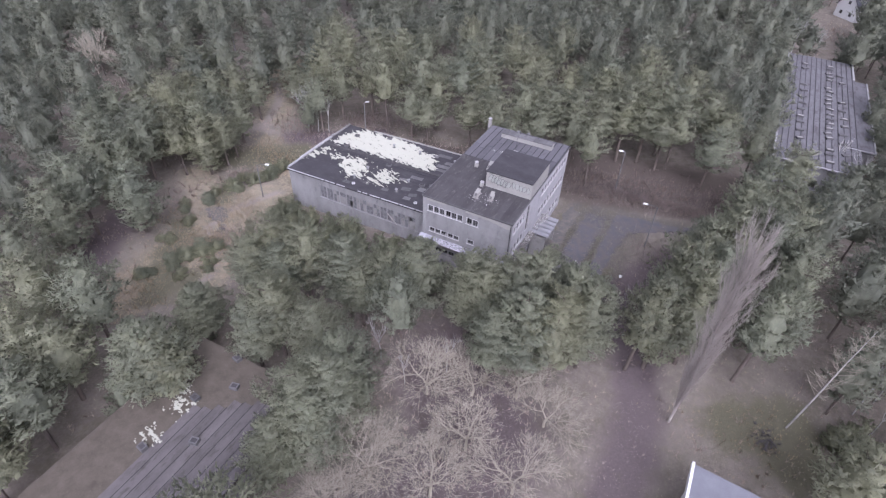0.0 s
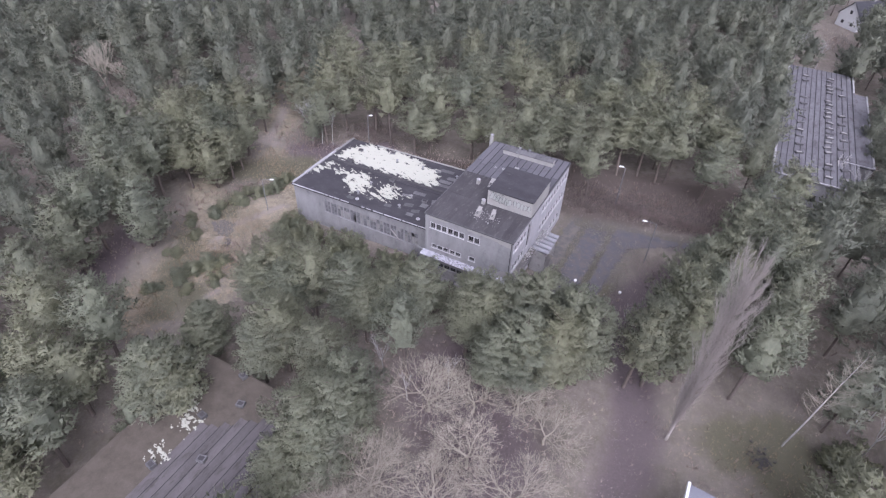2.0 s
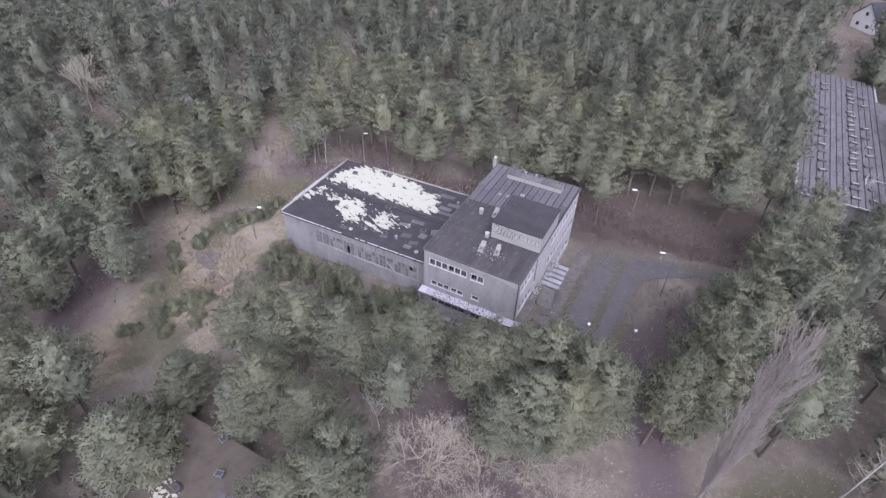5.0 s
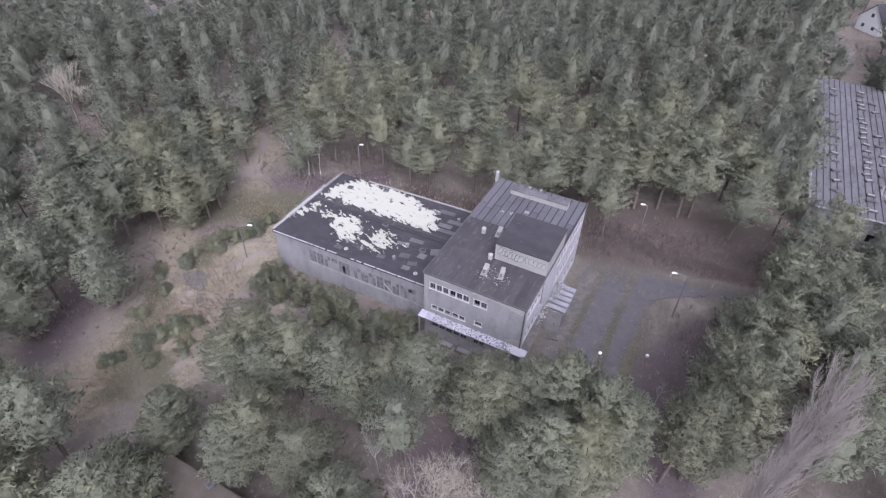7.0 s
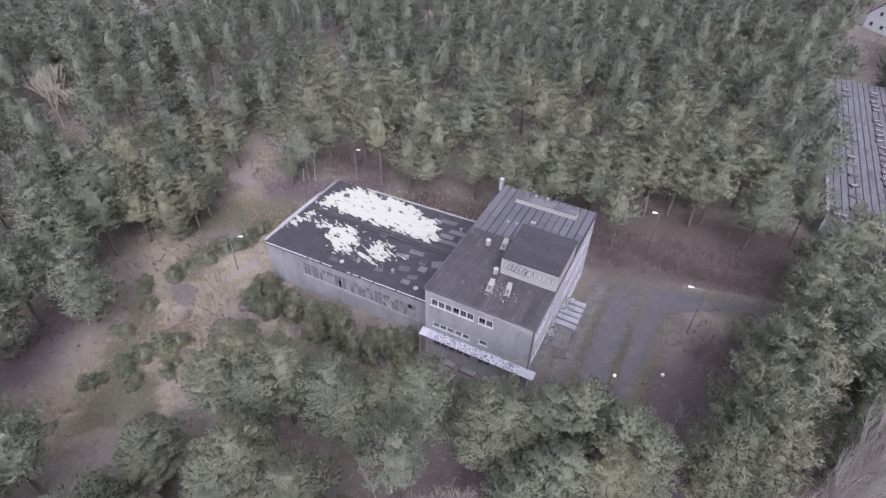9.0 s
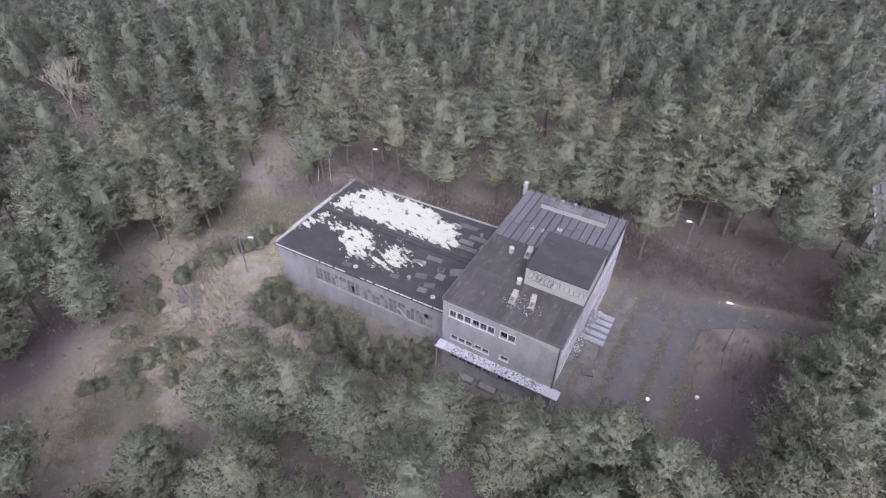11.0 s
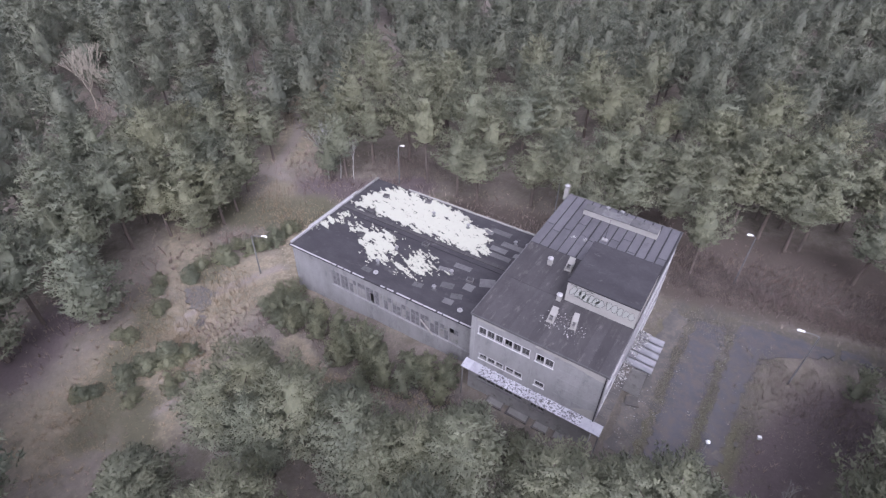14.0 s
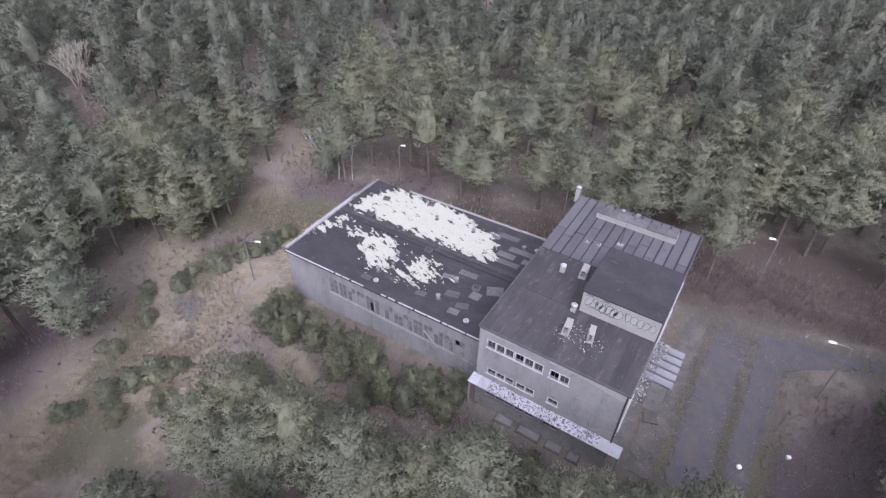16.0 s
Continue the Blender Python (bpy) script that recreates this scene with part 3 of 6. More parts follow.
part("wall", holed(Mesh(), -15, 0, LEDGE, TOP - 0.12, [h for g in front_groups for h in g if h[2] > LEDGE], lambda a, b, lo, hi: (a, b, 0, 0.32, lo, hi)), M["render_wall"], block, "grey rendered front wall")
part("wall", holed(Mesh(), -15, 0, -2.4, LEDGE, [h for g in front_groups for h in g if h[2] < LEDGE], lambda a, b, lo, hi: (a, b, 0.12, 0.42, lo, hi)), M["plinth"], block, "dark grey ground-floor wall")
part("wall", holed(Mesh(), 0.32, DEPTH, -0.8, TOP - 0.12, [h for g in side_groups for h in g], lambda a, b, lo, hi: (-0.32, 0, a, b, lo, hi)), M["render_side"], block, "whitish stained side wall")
part("wall", Mesh().box(-15, -14.68, 0.42, DEPTH, -2.4, TOP - 0.12), M["render_wall"], block)
part("wall", Mesh().box(-14.68, -0.32, DEPTH - 0.32, DEPTH, -2.4, TOP - 0.12), M["render_wall"], block)
# slabs and partitions carry the rooms' darkness in their near-black colour
part("floor_slab", Mesh().box(-14.6, -0.4, 0.45, DEPTH - 0.4, 4.6, 4.85), M["unlit_black"], block)
part("floor_slab", Mesh().box(-14.6, -0.4, 0.45, DEPTH - 0.4, 8.55, 8.8), M["unlit_black"], block)
part("partition", Mesh().box(-14.6, -0.4, 3.2, 3.35, -1, TOP - 0.4), M["unlit_black"], block)
part("partition", Mesh().box(-3.6, -3.45, 3.4, DEPTH - 0.4, -1, TOP - 0.4), M["unlit_black"], block)


def window(group, parent, axis, broken=0.0, trim="white_frame", depth=0.0):
    """A run of lights in one white surround: surround, sill, and a casement with its pane in each opening."""
    a0, a1, z0, z1 = group[0][0], group[-1][1], group[0][2], group[0][3]

    def lay(lo_a, hi_a, lo_d, hi_d, lo_z, hi_z):
        return (lo_a, hi_a, lo_d + depth, hi_d + depth, lo_z, hi_z) if axis == "y" else (-hi_d, -lo_d, lo_a, hi_a, lo_z, hi_z)

    s = Mesh()
    e = 0.08
    for limits in ((a0 - e, a1 + e, z1, z1 + e), (a0 - e, a0, z0, z1), (a1, a1 + e, z0, z1)):
        s.box(*lay(limits[0], limits[1], -0.025, 0.05, limits[2], limits[3]))
    for g, h in zip(group, group[1:]):
        s.box(*lay(g[1], h[0], -0.02, 0.05, z0, z1))
    surround = part("window", s, M[trim], parent)
    part("sill", Mesh().box(*lay(a0 - 0.16, a1 + 0.16, -0.1, 0.05, z0 - 0.09, z0 - 0.005)), M[trim], surround)
    for g in group:
        c = Mesh()
        w = 0.055
        mid = (g[0] + g[1]) / 2
        for limits in ((g[0], g[1], z1 - w, z1), (g[0], g[1], z0, z0 + w), (g[0], g[0] + w, z0 + w, z1 - w), (g[1] - w, g[1], z0 + w, z1 - w), (mid - 0.02, mid + 0.02, z0 + w, z1 - w)):
            c.box(*lay(limits[0], limits[1], 0.14, 0.19, limits[2], limits[3]))
        part("casement", c, M["old_frame"], surround)
        if rng.random() >= broken:
            part("pane", Mesh().box(*lay(g[0] + w, g[1] - w, 0.16, 0.17, z0 + w, z1 - w)), M["glass"], surround)
    return surround


for g in front_groups:
    window(g, block, "y", 0.12, "white_frame" if g[0][2] > LEDGE else "old_frame", 0.12 if g[0][2] < LEDGE else 0)
for g in side_groups[:6]:
    window(g, block, "x", 0.15)
recess = part("stair_window", Mesh().box(-0.3, -0.22, 6.7, 8.1, 6.4, 11.6), M["glass"], block, "tall dark stairwell window")
for z in (7.7, 9.0, 10.3):
    part("transom", Mesh().box(-0.21, -0.14, 6.7, 8.1, z, z + 0.08), M["old_frame"], recess)
for lo, hi in zip((5.15, 6.45, 7.75, 9.05, 10.35, 11.5), (6.42, 7.72, 9.02, 10.32, 11.47, 12.4)):
    part("panel", Mesh().box(-4.8, -0.12, -0.022, 0, lo, hi), M["render_wall"], block)
for x, w in ((-15.0, 0.5), (-8.0, 0.4)):
    part("pilaster", Mesh().box(x + 0.003, x + w, -0.035, 0, LEDGE + 0.1, TOP - 0.2), M["render_wall"], block)
part("downpipe", Mesh().tube([(-0.12, -0.1, 5.05), (-0.12, -0.1, 12.3)], [0.06, 0.06], 6), M["seam"], block)

for n, pts in enumerate(([(-7.6, 11.95), (-3.2, 11.75), (-0.2, 11.35), (-0.2, 12.3), (-7.6, 12.3)], [(-2.6, 5.3), (-0.2, 5.2), (-0.2, 6.6), (-1.4, 6.2)], [(-14.4, 11.9), (-11.0, 12.05), (-11.0, 12.3), (-14.4, 12.3)])):
    edge = ragged(pts, n + 50, 0.35, 0.11)
    part("bare_patch", Mesh().add([(x, -0.03, z) for x, z in edge] + [(x, -0.001, z) for x, z in edge], [tuple(range(len(edge)))] + [(i, i + len(edge), (i + 1) % len(edge) + len(edge), (i + 1) % len(edge)) for i in range(len(edge))]), M["render_pale"], block, "paler patch of flaked render")
# flat roof: a deck, then sheets laid along the block, each its own piece
roof = part("roof", Mesh().box(-15.12, 0.12, -0.12, DEPTH + 0.12, TOP - 0.12, TOP), M["seam"], block, "flat roof with tarred seams")
for i in range(14):
    x = -15.05 + i * 1.08
    for y0, y1 in ((-0.05, 7.15), (7.18, 14.3)):
        if x > -8.0 and y0 > 5:
            continue
        part("roof_sheet", Mesh().box(x, x + 1.07, y0, y1, TOP, TOP + 0.012 + rng.uniform(0, 0.02)), M["felt"], roof)
for i in range(13):
    x = -15.06 + i * 1.16
    cut = rng.uniform(17.5, 21.5)
    for y0, y1 in ((14.4, cut - 0.06), (cut + 0.06, DEPTH + 0.04)):
        if x > -7.9 and y0 < 15.1:
            y0 = 15.15
        part("roof_sheet", Mesh().box(x, x + rng.uniform(0.96, 1.03), y0, y1, TOP, TOP + 0.02 + rng.uniform(0, 0.025)), M["felt_pale"], roof, "weathered pale grey roof sheet")
for x0, x1, y0, y1 in ((-15.14, 0.14, -0.15, -0.06), (0.06, 0.15, -0.06, DEPTH + 0.1), (-15.15, -15.06, -0.06, DEPTH + 0.1), (-15.06, 0.06, DEPTH + 0.05, DEPTH + 0.14)):
    part("roof_edge", Mesh().box(x0, x1, y0, y1, TOP - 0.2, TOP + 0.06), M["patch"], roof)

# rooftop machine room, flush with the side wall
PH = 15.43
room = part("machine_room", holed(Mesh(), -7.66, 0.004, TOP + 0.03, PH - 0.1, [], lambda a, b, lo, hi: (a, b, 7.2, 7.5, lo, hi)).box(-7.66, -7.36, 7.5, 15.0, TOP + 0.03, PH - 0.1).box(-7.36, 0.004, 14.7, 15.0, TOP + 0.03, PH - 0.1).box(-0.296, 0.004, 7.5, 14.7, TOP - 0.1, PH - 0.1), M["render_pale"], block, "pale rooftop machine room with spray-painted front")
part("machine_roof", Mesh().box(-7.76, 0.1, 7.08, 15.1, PH - 0.1, PH), M["seam"], room)
for i in range(7):
    part("roof_sheet", Mesh().box(-7.72 + i * 1.112, -7.72 + i * 1.112 + 1.104, 7.12, 15.06, PH, PH + 0.012 + rng.uniform(0, 0.015)), M["felt_wing"], room)
spray, fills = Mesh(), []


def loop(cx, cz, rx, rz, thick, lean=0.18, waves=2, phase=0.0):
    """A fat sprayed letter: its outline, and a paler fill inside."""
    ring = []
    for k in range(15):
        a = 2 * math.pi * k / 14
        w = 1 + 0.24 * math.sin(waves * a + phase)
        ring.append((cx + rx * math.cos(a) * w + lean * rz * math.sin(a), 7.19, cz + rz * math.sin(a) * (1 + 0.12 * math.cos(3 * a + phase))))
    spray.tube(ring, [thick] * 15, 4)
    base = [(x, 7.196, z) for x, _, z in ring[:-1]]
    fills.append(Mesh().add(base, [tuple(range(14))]))


for n in range(7):
    loop(-6.9 + n * 0.5, 14.42 - n * 0.07 + rng.uniform(-0.08, 0.08), rng.uniform(0.3, 0.38), rng.uniform(0.55, 0.68), 0.03, 0.25, 2 + n % 2, n * 1.3)
    if n % 2:
        spray.tube([(-6.85 + n * 0.46, 7.188, 14.35), (-6.72 + n * 0.46, 7.188, 14.62), (-6.6 + n * 0.46, 7.188, 14.3)], [0.034] * 3, 4)
spray.tube([(-7.3, 7.19, 14.9), (-7.2, 7.19, 15.15), (-6.6, 7.19, 15.12)], [0.03] * 3, 4)
spray.tube([(-5.6, 7.19, 15.08), (-5.2, 7.19, 15.18), (-4.8, 7.19, 15.05), (-5.2, 7.19, 15.02), (-5.6, 7.19, 15.08)], [0.028] * 5, 4)
spray.tube([(-6.6, 7.19, 13.75), (-5.4, 7.19, 13.55), (-4.2, 7.19, 13.45)], [0.03] * 3, 4)
for n in range(5):
    loop(-2.95 + n * 0.6, 14.2 - n * 0.04, rng.uniform(0.24, 0.31), rng.uniform(0.48, 0.6), 0.024, 0.1, 3 - n % 2, n * 2.1)
spray.tube([(-3.3, 7.19, 14.7), (-3.25, 7.19, 14.0), (-3.2, 7.19, 14.75)], [0.034] * 3, 4)
for fill in fills:
    part("spray_fill", fill, M["tag_fill"], room, "pale green sprayed letter fill")
part("spray_marks", spray, M["paint_line"], room, "dark spray-painted loops")

# ledge canopy along the front and round the corner, in peeling sheets
ledge = part("ledge", Mesh().box(-15.3, 1.1, -1.3, 0.0, LEDGE - 0.2, LEDGE - 0.03).box(0.003, 1.1, 0.003, 9.4, LEDGE - 0.2, LEDGE - 0.03), M["plinth"], block, "concrete ledge canopy with peeling white covering")
for i in range(15):
    x = -15.28 + i * 1.09
    part("covering", Mesh().slab([(x, -1.34, LEDGE), (x + 1.075, -1.34, LEDGE), (x + 1.075, -0.01, LEDGE + 0.12), (x, -0.01, LEDGE + 0.12)], 0.03), M["peeled_less" if i in (0, 1, 13, 14) else "peeling"], ledge)
for i in range(8):
    part("covering", Mesh().slab([(0.02, 0.05 + i * 1.16, LEDGE + 0.03), (1.12, 0.05 + i * 1.16, LEDGE), (1.12, 1.15 + i * 1.16, LEDGE), (0.02, 1.15 + i * 1.16, LEDGE + 0.03)], 0.03), M["concrete"], ledge)
for x, y in ((1.0, -1.2), (-15.1, -1.2)):
    part("post", Mesh().box(x - 0.07, x + 0.07, y - 0.07, y + 0.07, -1.2, LEDGE - 0.2), M["plinth"], ledge)

# light wells along the foot of the front wall, with broken kerbs
for x0, x1 in ((-12.1, -9.9), (-9.4, -6.7), (-6.1, -4.2), (-3.7, -2.3)):
    well = part("light_well", Mesh().box(x0, x1, -1.0, -0.82, -0.3, 0.24).box(x0, x0 + 0.16, -0.82, 0.115, -0.3, 0.2).box(x1 - 0.16, x1, -0.82, 0.115, -0.3, 0.2), M["concrete"], block, "cracked concrete kerb round a cellar light well")
    part("pit", Mesh().box(x0 + 0.16, x1 - 0.16, -0.82, 0.11, -0.3, 0.04), M["plinth"], well)

# entrance canopy of white troughs, its piers and steps
porch = part("entrance_canopy", Mesh().box(0.05, 0.25, 9.5, 15.5, 4.2, 4.5).box(2.95, 3.1, 9.5, 15.5, 4.2, 4.5), M["plinth"], block, "entrance canopy of white troughs with fallen render on it")
for i in range(5):
    y = 9.55 + i * 1.18
    prof = [(y + 0.54 + 0.5 * math.cos(a), 4.75 - 0.26 * math.sin(a)) for a in [math.pi * k / 8 for k in range(9)]]
    t = Mesh()
    t.add([(x, py, pz + (0.12 if x < 1 else 0)) for x in (0.1, 3.2) for py, pz in prof] + [(x, py, pz - 0.05 + (0.12 if x < 1 else 0)) for x in (0.1, 3.2) for py, pz in prof],
          [(k, k + 1, k + 10, k + 9) for k in range(8)] + [(k + 18, k + 27, k + 28, k + 19) for k in range(8)] + [(k, k + 18, k + 19, k + 1) for k in range(8)] + [(k + 9, k + 10, k + 28, k + 27) for k in range(8)])
    part("trough", t, M["trough"], porch)
for y0, y1 in ((9.7, 10.0), (15.1, 15.4)):
    part("pier", Mesh().box(0.3, 2.8, y0, y1, 0.0, 4.2), M["plinth"], porch)
for i in range(3):
    part("step", Mesh().box(0.0, 2.9 - i * 0.5, 10.05, 15.05, 0.0 + i * 0.17, 0.17 + i * 0.17), M["concrete"], porch)
# black panel on the solid wall: the doorway's inner shade as colour, no opening
part("door", Mesh().box(0.0, 0.05, 11.4, 13.6, 0.51, 2.7), M["unlit_black"], block, "near-black panel painted as the shade inside an open entrance doorway")
heap = Mesh()
for n in range(520):
    heap_kind = n % 3
    x, y, z = (rng.uniform(0.15, 1.5), rng.gauss(14.4, 0.9), 4.85) if heap_kind == 0 else (rng.uniform(0.1, 1.0), rng.gauss(13.0, 1.6), 4.85) if heap_kind == 1 else (rng.uniform(0.1, 1.0), rng.gauss(7.6, 1.0), 5.05)
    s = rng.uniform(0.025, 0.09)
    heap.box(-s, s, -s * rng.uniform(0.4, 1), s, -s * 0.3, s * 0.4, pose(x, min(max(y, 5.2 if heap_kind == 2 else 9.8), 15.3), z + rng.uniform(-0.02, 0.1), rng.uniform(-30, 30), rng.uniform(-30, 30), rng.uniform(0, 360)))
tagged(part("rubble", heap, M["rubble"]), "white broken render heaped on the ledge and entrance canopy", "rubble", kind="stuff")

# ---- the low wing: its roof rises slightly towards the block ----
WX0, WX1, WY0, WY1 = -45.16, -15.0, 2.93, 22.24


def wing_top(x):
    return 6.14 + 0.85 * (x - WX0) / (WX1 - WX0)


wing = thing("hall_wing", "derelict single-storey hall wing with a strip of broken windows", "building")


def sloped_boxes(mesh, x0, x1, y0, y1, low):
    n = 6
    for i in range(n):
        a, b = x0 + (x1 - x0) * i / n, x0 + (x1 - x0) * (i + 1) / n
        pts = [(a, y0, low), (b, y0, low), (b, y1, low), (a, y1, low), (a, y0, wing_top(a) - 0.25), (b, y0, wing_top(b) - 0.25), (b, y1, wing_top(b) - 0.25), (a, y1, wing_top(a) - 0.25)]
        mesh.add(pts, [(3, 2, 1, 0), (4, 5, 6, 7), (0, 1, 5, 4), (1, 2, 6, 5), (2, 3, 7, 6), (3, 0, 4, 7)])
    return mesh


strip = row(-38.2, 1.32, 0.12, 14, 2.2, 4.75)
cellar = row(-27.0, 1.3, 0.5, 3, -1.6, -0.7)
lower = holed(Mesh(), WX0, WX1, -3.2, 4.95, strip + cellar, lambda a, b, lo, hi: (a, b, WY0, WY0 + 0.3, lo, hi))
part("wall", sloped_boxes(lower, WX0, WX1, WY0, WY0 + 0.3, 4.95), M["render_wall"], wing, "grey front wall, stained below the windows")
part("wall", sloped_boxes(Mesh(), WX0, WX0 + 0.3, WY0 + 0.3, WY1, -3.2), M["render_wall"], wing)
part("wall", sloped_boxes(Mesh(), WX0 + 0.3, WX1, WY1 - 0.3, WY1, -3.2), M["render_wall"], wing)
part("inner_floor", Mesh().box(WX0 + 0.3, WX1, WY0 + 0.3, WY1 - 0.3, -0.2, 0.0), M["plinth"], wing)
part("inner_wall", Mesh().box(WX0 + 0.3, WX1, WY0 + 4.0, WY0 + 4.2, 0.0, 5.7), M["plinth"], wing)
part("string_course", Mesh().box(-38.4, WX1, WY0 - 0.12, WY0, 1.95, 2.18), M["render_wall"], wing)
for n, g in enumerate(strip):
    c = Mesh()
    w = 0.06
    x0, x1, z0, z1 = g
    for a, b, lo, hi in ((x0, x1, z1 - w, z1), (x0, x1, z0, z0 + w), (x0, x0 + w, z0 + w, z1 - w), (x1 - w, x1, z0 + w, z1 - w), ((x0 + x1) / 2 - 0.03, (x0 + x1) / 2 + 0.03, z0 + w, z1 - w)):
        c.box(a, b, WY0 + 0.1, WY0 + 0.17, lo, hi)
    c.box(x0 + w, x1 - w, WY0 + 0.11, WY0 + 0.16, z0 + 1.6, z0 + 1.67)
    f = part("window", c, M["old_frame"], wing, "grey weathered window frame")
    for lo, hi in ((z0 + w, z0 + 1.6), (z0 + 1.67, z1 - w)):
        for a, b in ((x0 + w, (x0 + x1) / 2 - 0.03), ((x0 + x1) / 2 + 0.03, x1 - w)):
            chance = rng.random()
            if chance < 0.6:
                part("pane", Mesh().box(a, b, WY0 + 0.13, WY0 + 0.14, lo, hi), M["dusty_glass"], f)
            elif chance < 0.9:
                part("board", Mesh().box(a, b, WY0 + 0.12, WY0 + 0.14, lo, hi), M["plinth"], f)
for g in cellar:
    part("cellar_window", Mesh().box(g[0], g[1], WY0 + 0.16, WY0 + 0.18, g[2], g[3]), M["glass"], wing)
deck = Mesh()
pts = [(WX0 - 0.25, WY0 - 0.3, wing_top(WX0)), (WX1, WY0 - 0.3, wing_top(WX1)), (WX1, WY1 + 0.25, wing_top(WX1)), (WX0 - 0.25, WY1 + 0.25, wing_top(WX0))]
roof = part("roof", deck.slab(pts, 0.3), M["felt_wing"], wing, "black felt roof with patches and ragged edges")
slope = math.degrees(math.atan2(wing_top(WX1) - wing_top(WX0), WX1 - WX0))


def on_wing(x, y, turn=0.0):
    return pose(x, y, wing_top(x), 0, -slope, turn)


part("gutter", Mesh().slab([(WX0, 13.45, wing_top(WX0) + 0.1), (WX1, 13.45, wing_top(WX1) + 0.1), (WX1, 14.1, wing_top(WX1) + 0.1), (WX0, 14.1, wing_top(WX0) + 0.1)], 0.12), M["felt"], roof, "raised felt strip along the middle")
part("gutter_edge", Mesh().slab([(WX0, 12.6, wing_top(WX0) + 0.06), (WX1, 12.6, wing_top(WX1) + 0.06), (WX1, 12.72, wing_top(WX1) + 0.06), (WX0, 12.72, wing_top(WX0) + 0.06)], 0.08), M["seam"], roof)
# felt lengths with lapped edges
for i in range(18):
    y = WY0 + 0.1 + i * 1.07
    z = 0.008 + 0.006 * (i % 3)
    part("roof_sheet", Mesh().slab([(WX0 + 0.2, y, wing_top(WX0) + z), (WX1 - 0.05, y + rng.uniform(-0.04, 0.04), wing_top(WX1) + z), (WX1 - 0.05, y + 1.0, wing_top(WX1) + z), (WX0 + 0.2, y + 1.0, wing_top(WX0) + z)], 0.006), M["felt_wing"], roof)
# verge: double white flashing, broken off towards the back
for y0, y1, mat in ((3.0, 8.6, "flashing"), (8.7, 16.2, "flashing"), (16.3, 22.6, "plinth")):
    part("verge", Mesh().slab([(WX0 - 0.32, y0, wing_top(WX0) + 0.26), (WX0 - 0.02, y0, wing_top(WX0) + 0.26), (WX0 - 0.02, y1, wing_top(WX0) + 0.26), (WX0 - 0.32, y1, wing_top(WX0) + 0.26)], 0.3), M[mat], roof)
part("verge", Mesh().slab([(WX0 - 0.75, 7.0, wing_top(WX0) + 0.05), (WX0 - 0.4, 7.0, wing_top(WX0) + 0.05), (WX0 - 0.4, 17.8, wing_top(WX0) + 0.05), (WX0 - 0.75, 17.8, wing_top(WX0) + 0.05)], 0.12), M["flashing"], roof, "white flashing hanging outside the edge")
x = WX0
while x < WX1 - 0.6:
    w = rng.uniform(0.5, 2.2)
    if x < -40 or rng.random() < 0.78:
        part("eave_flashing", Mesh().slab([(x, WY0 - 0.36, wing_top(x) + 0.05), (min(x + w, WX1), WY0 - 0.36, wing_top(x + w) + 0.05), (min(x + w, WX1), WY0 - 0.18, wing_top(x + w) + 0.06), (x, WY0 - 0.18, wing_top(x) + 0.06)], 0.08), M["flashing"], roof)
    x += w + rng.uniform(0.1, 0.5) * (x > -40)
x = WX0 + 6
while x < WX1 - 0.5:
    w = rng.uniform(2.0, 4.0)
    part("rear_kerb", Mesh().slab([(x, WY1 + 0.05, wing_top(x) + 0.2), (min(x + w, WX1), WY1 + 0.05, wing_top(x + w) + 0.2), (min(x + w, WX1), WY1 + 0.28, wing_top(x + w) + 0.2), (x, WY1 + 0.28, wing_top(x) + 0.2)], 0.25), M["render_pale"], roof)
    x += w + 0.06
for x, y, w, d, a in ((-22.5, 7.2, 1.7, 1.0, 12), (-20.5, 6.1, 1.5, 0.9, 20), (-20.9, 4.8, 1.3, 0.9, 5), (-20.0, 8.3, 1.3, 1.2, 0), (-18.4, 10.2, 2.0, 1.5, 25), (-25.7, 5.3, 1.3, 0.8, 8), (-21.7, 20.4, 2.8, 1.0, 0), (-19.0, 18.4, 3.2, 1.0, 0), (-20.0, 15.6, 4.0, 0.9, 0), (-20.4, 16.9, 2.4, 1.0, 0), (-23.6, 19.7, 1.8, 1.1, 3), (-22.6, 11.2, 2.4, 0.9, 3), (-33.0, 4.2, 1.4, 0.8, 0), (-17.0, 16.9, 2.2, 0.9, 0), (-24.5, 9.6, 1.6, 0.8, 10)):
    part("patch", Mesh().box(-w / 2, w / 2, -d / 2, d / 2, 0.03, 0.055 + rng.uniform(0, 0.01), on_wing(x, y, a)), M["patch"], roof)
plank = part("plank", Mesh().box(-1.3, 1.3, -0.1, 0.1, -0.03, 0.03, pose(-22.6, WY0 - 0.25, 3.1, 0, 44, 0)), M["render_pale"])
tagged(plank, "pale plank hanging askew from the wing's windows", "plank")


def inside(x, y, poly):
    hit = False
    for (ax, ay), (bx, by) in zip(poly, poly[1:] + poly[:1]):
        if (ay > y) != (by > y) and x < (bx - ax) * (y - ay) / (by - ay) + ax:
            hit = not hit
    return hit


def edge_gap(x, y, poly):
    best = 1e9
    for (ax, ay), (bx, by) in zip(poly, poly[1:] + poly[:1]):
        u = min(max(((x - ax) * (bx - ax) + (y - ay) * (by - ay)) / ((bx - ax) ** 2 + (by - ay) ** 2 + 1e-9), 0), 1)
        best = min(best, math.hypot(x - ax - u * (bx - ax), y - ay - u * (by - ay)))
    return best


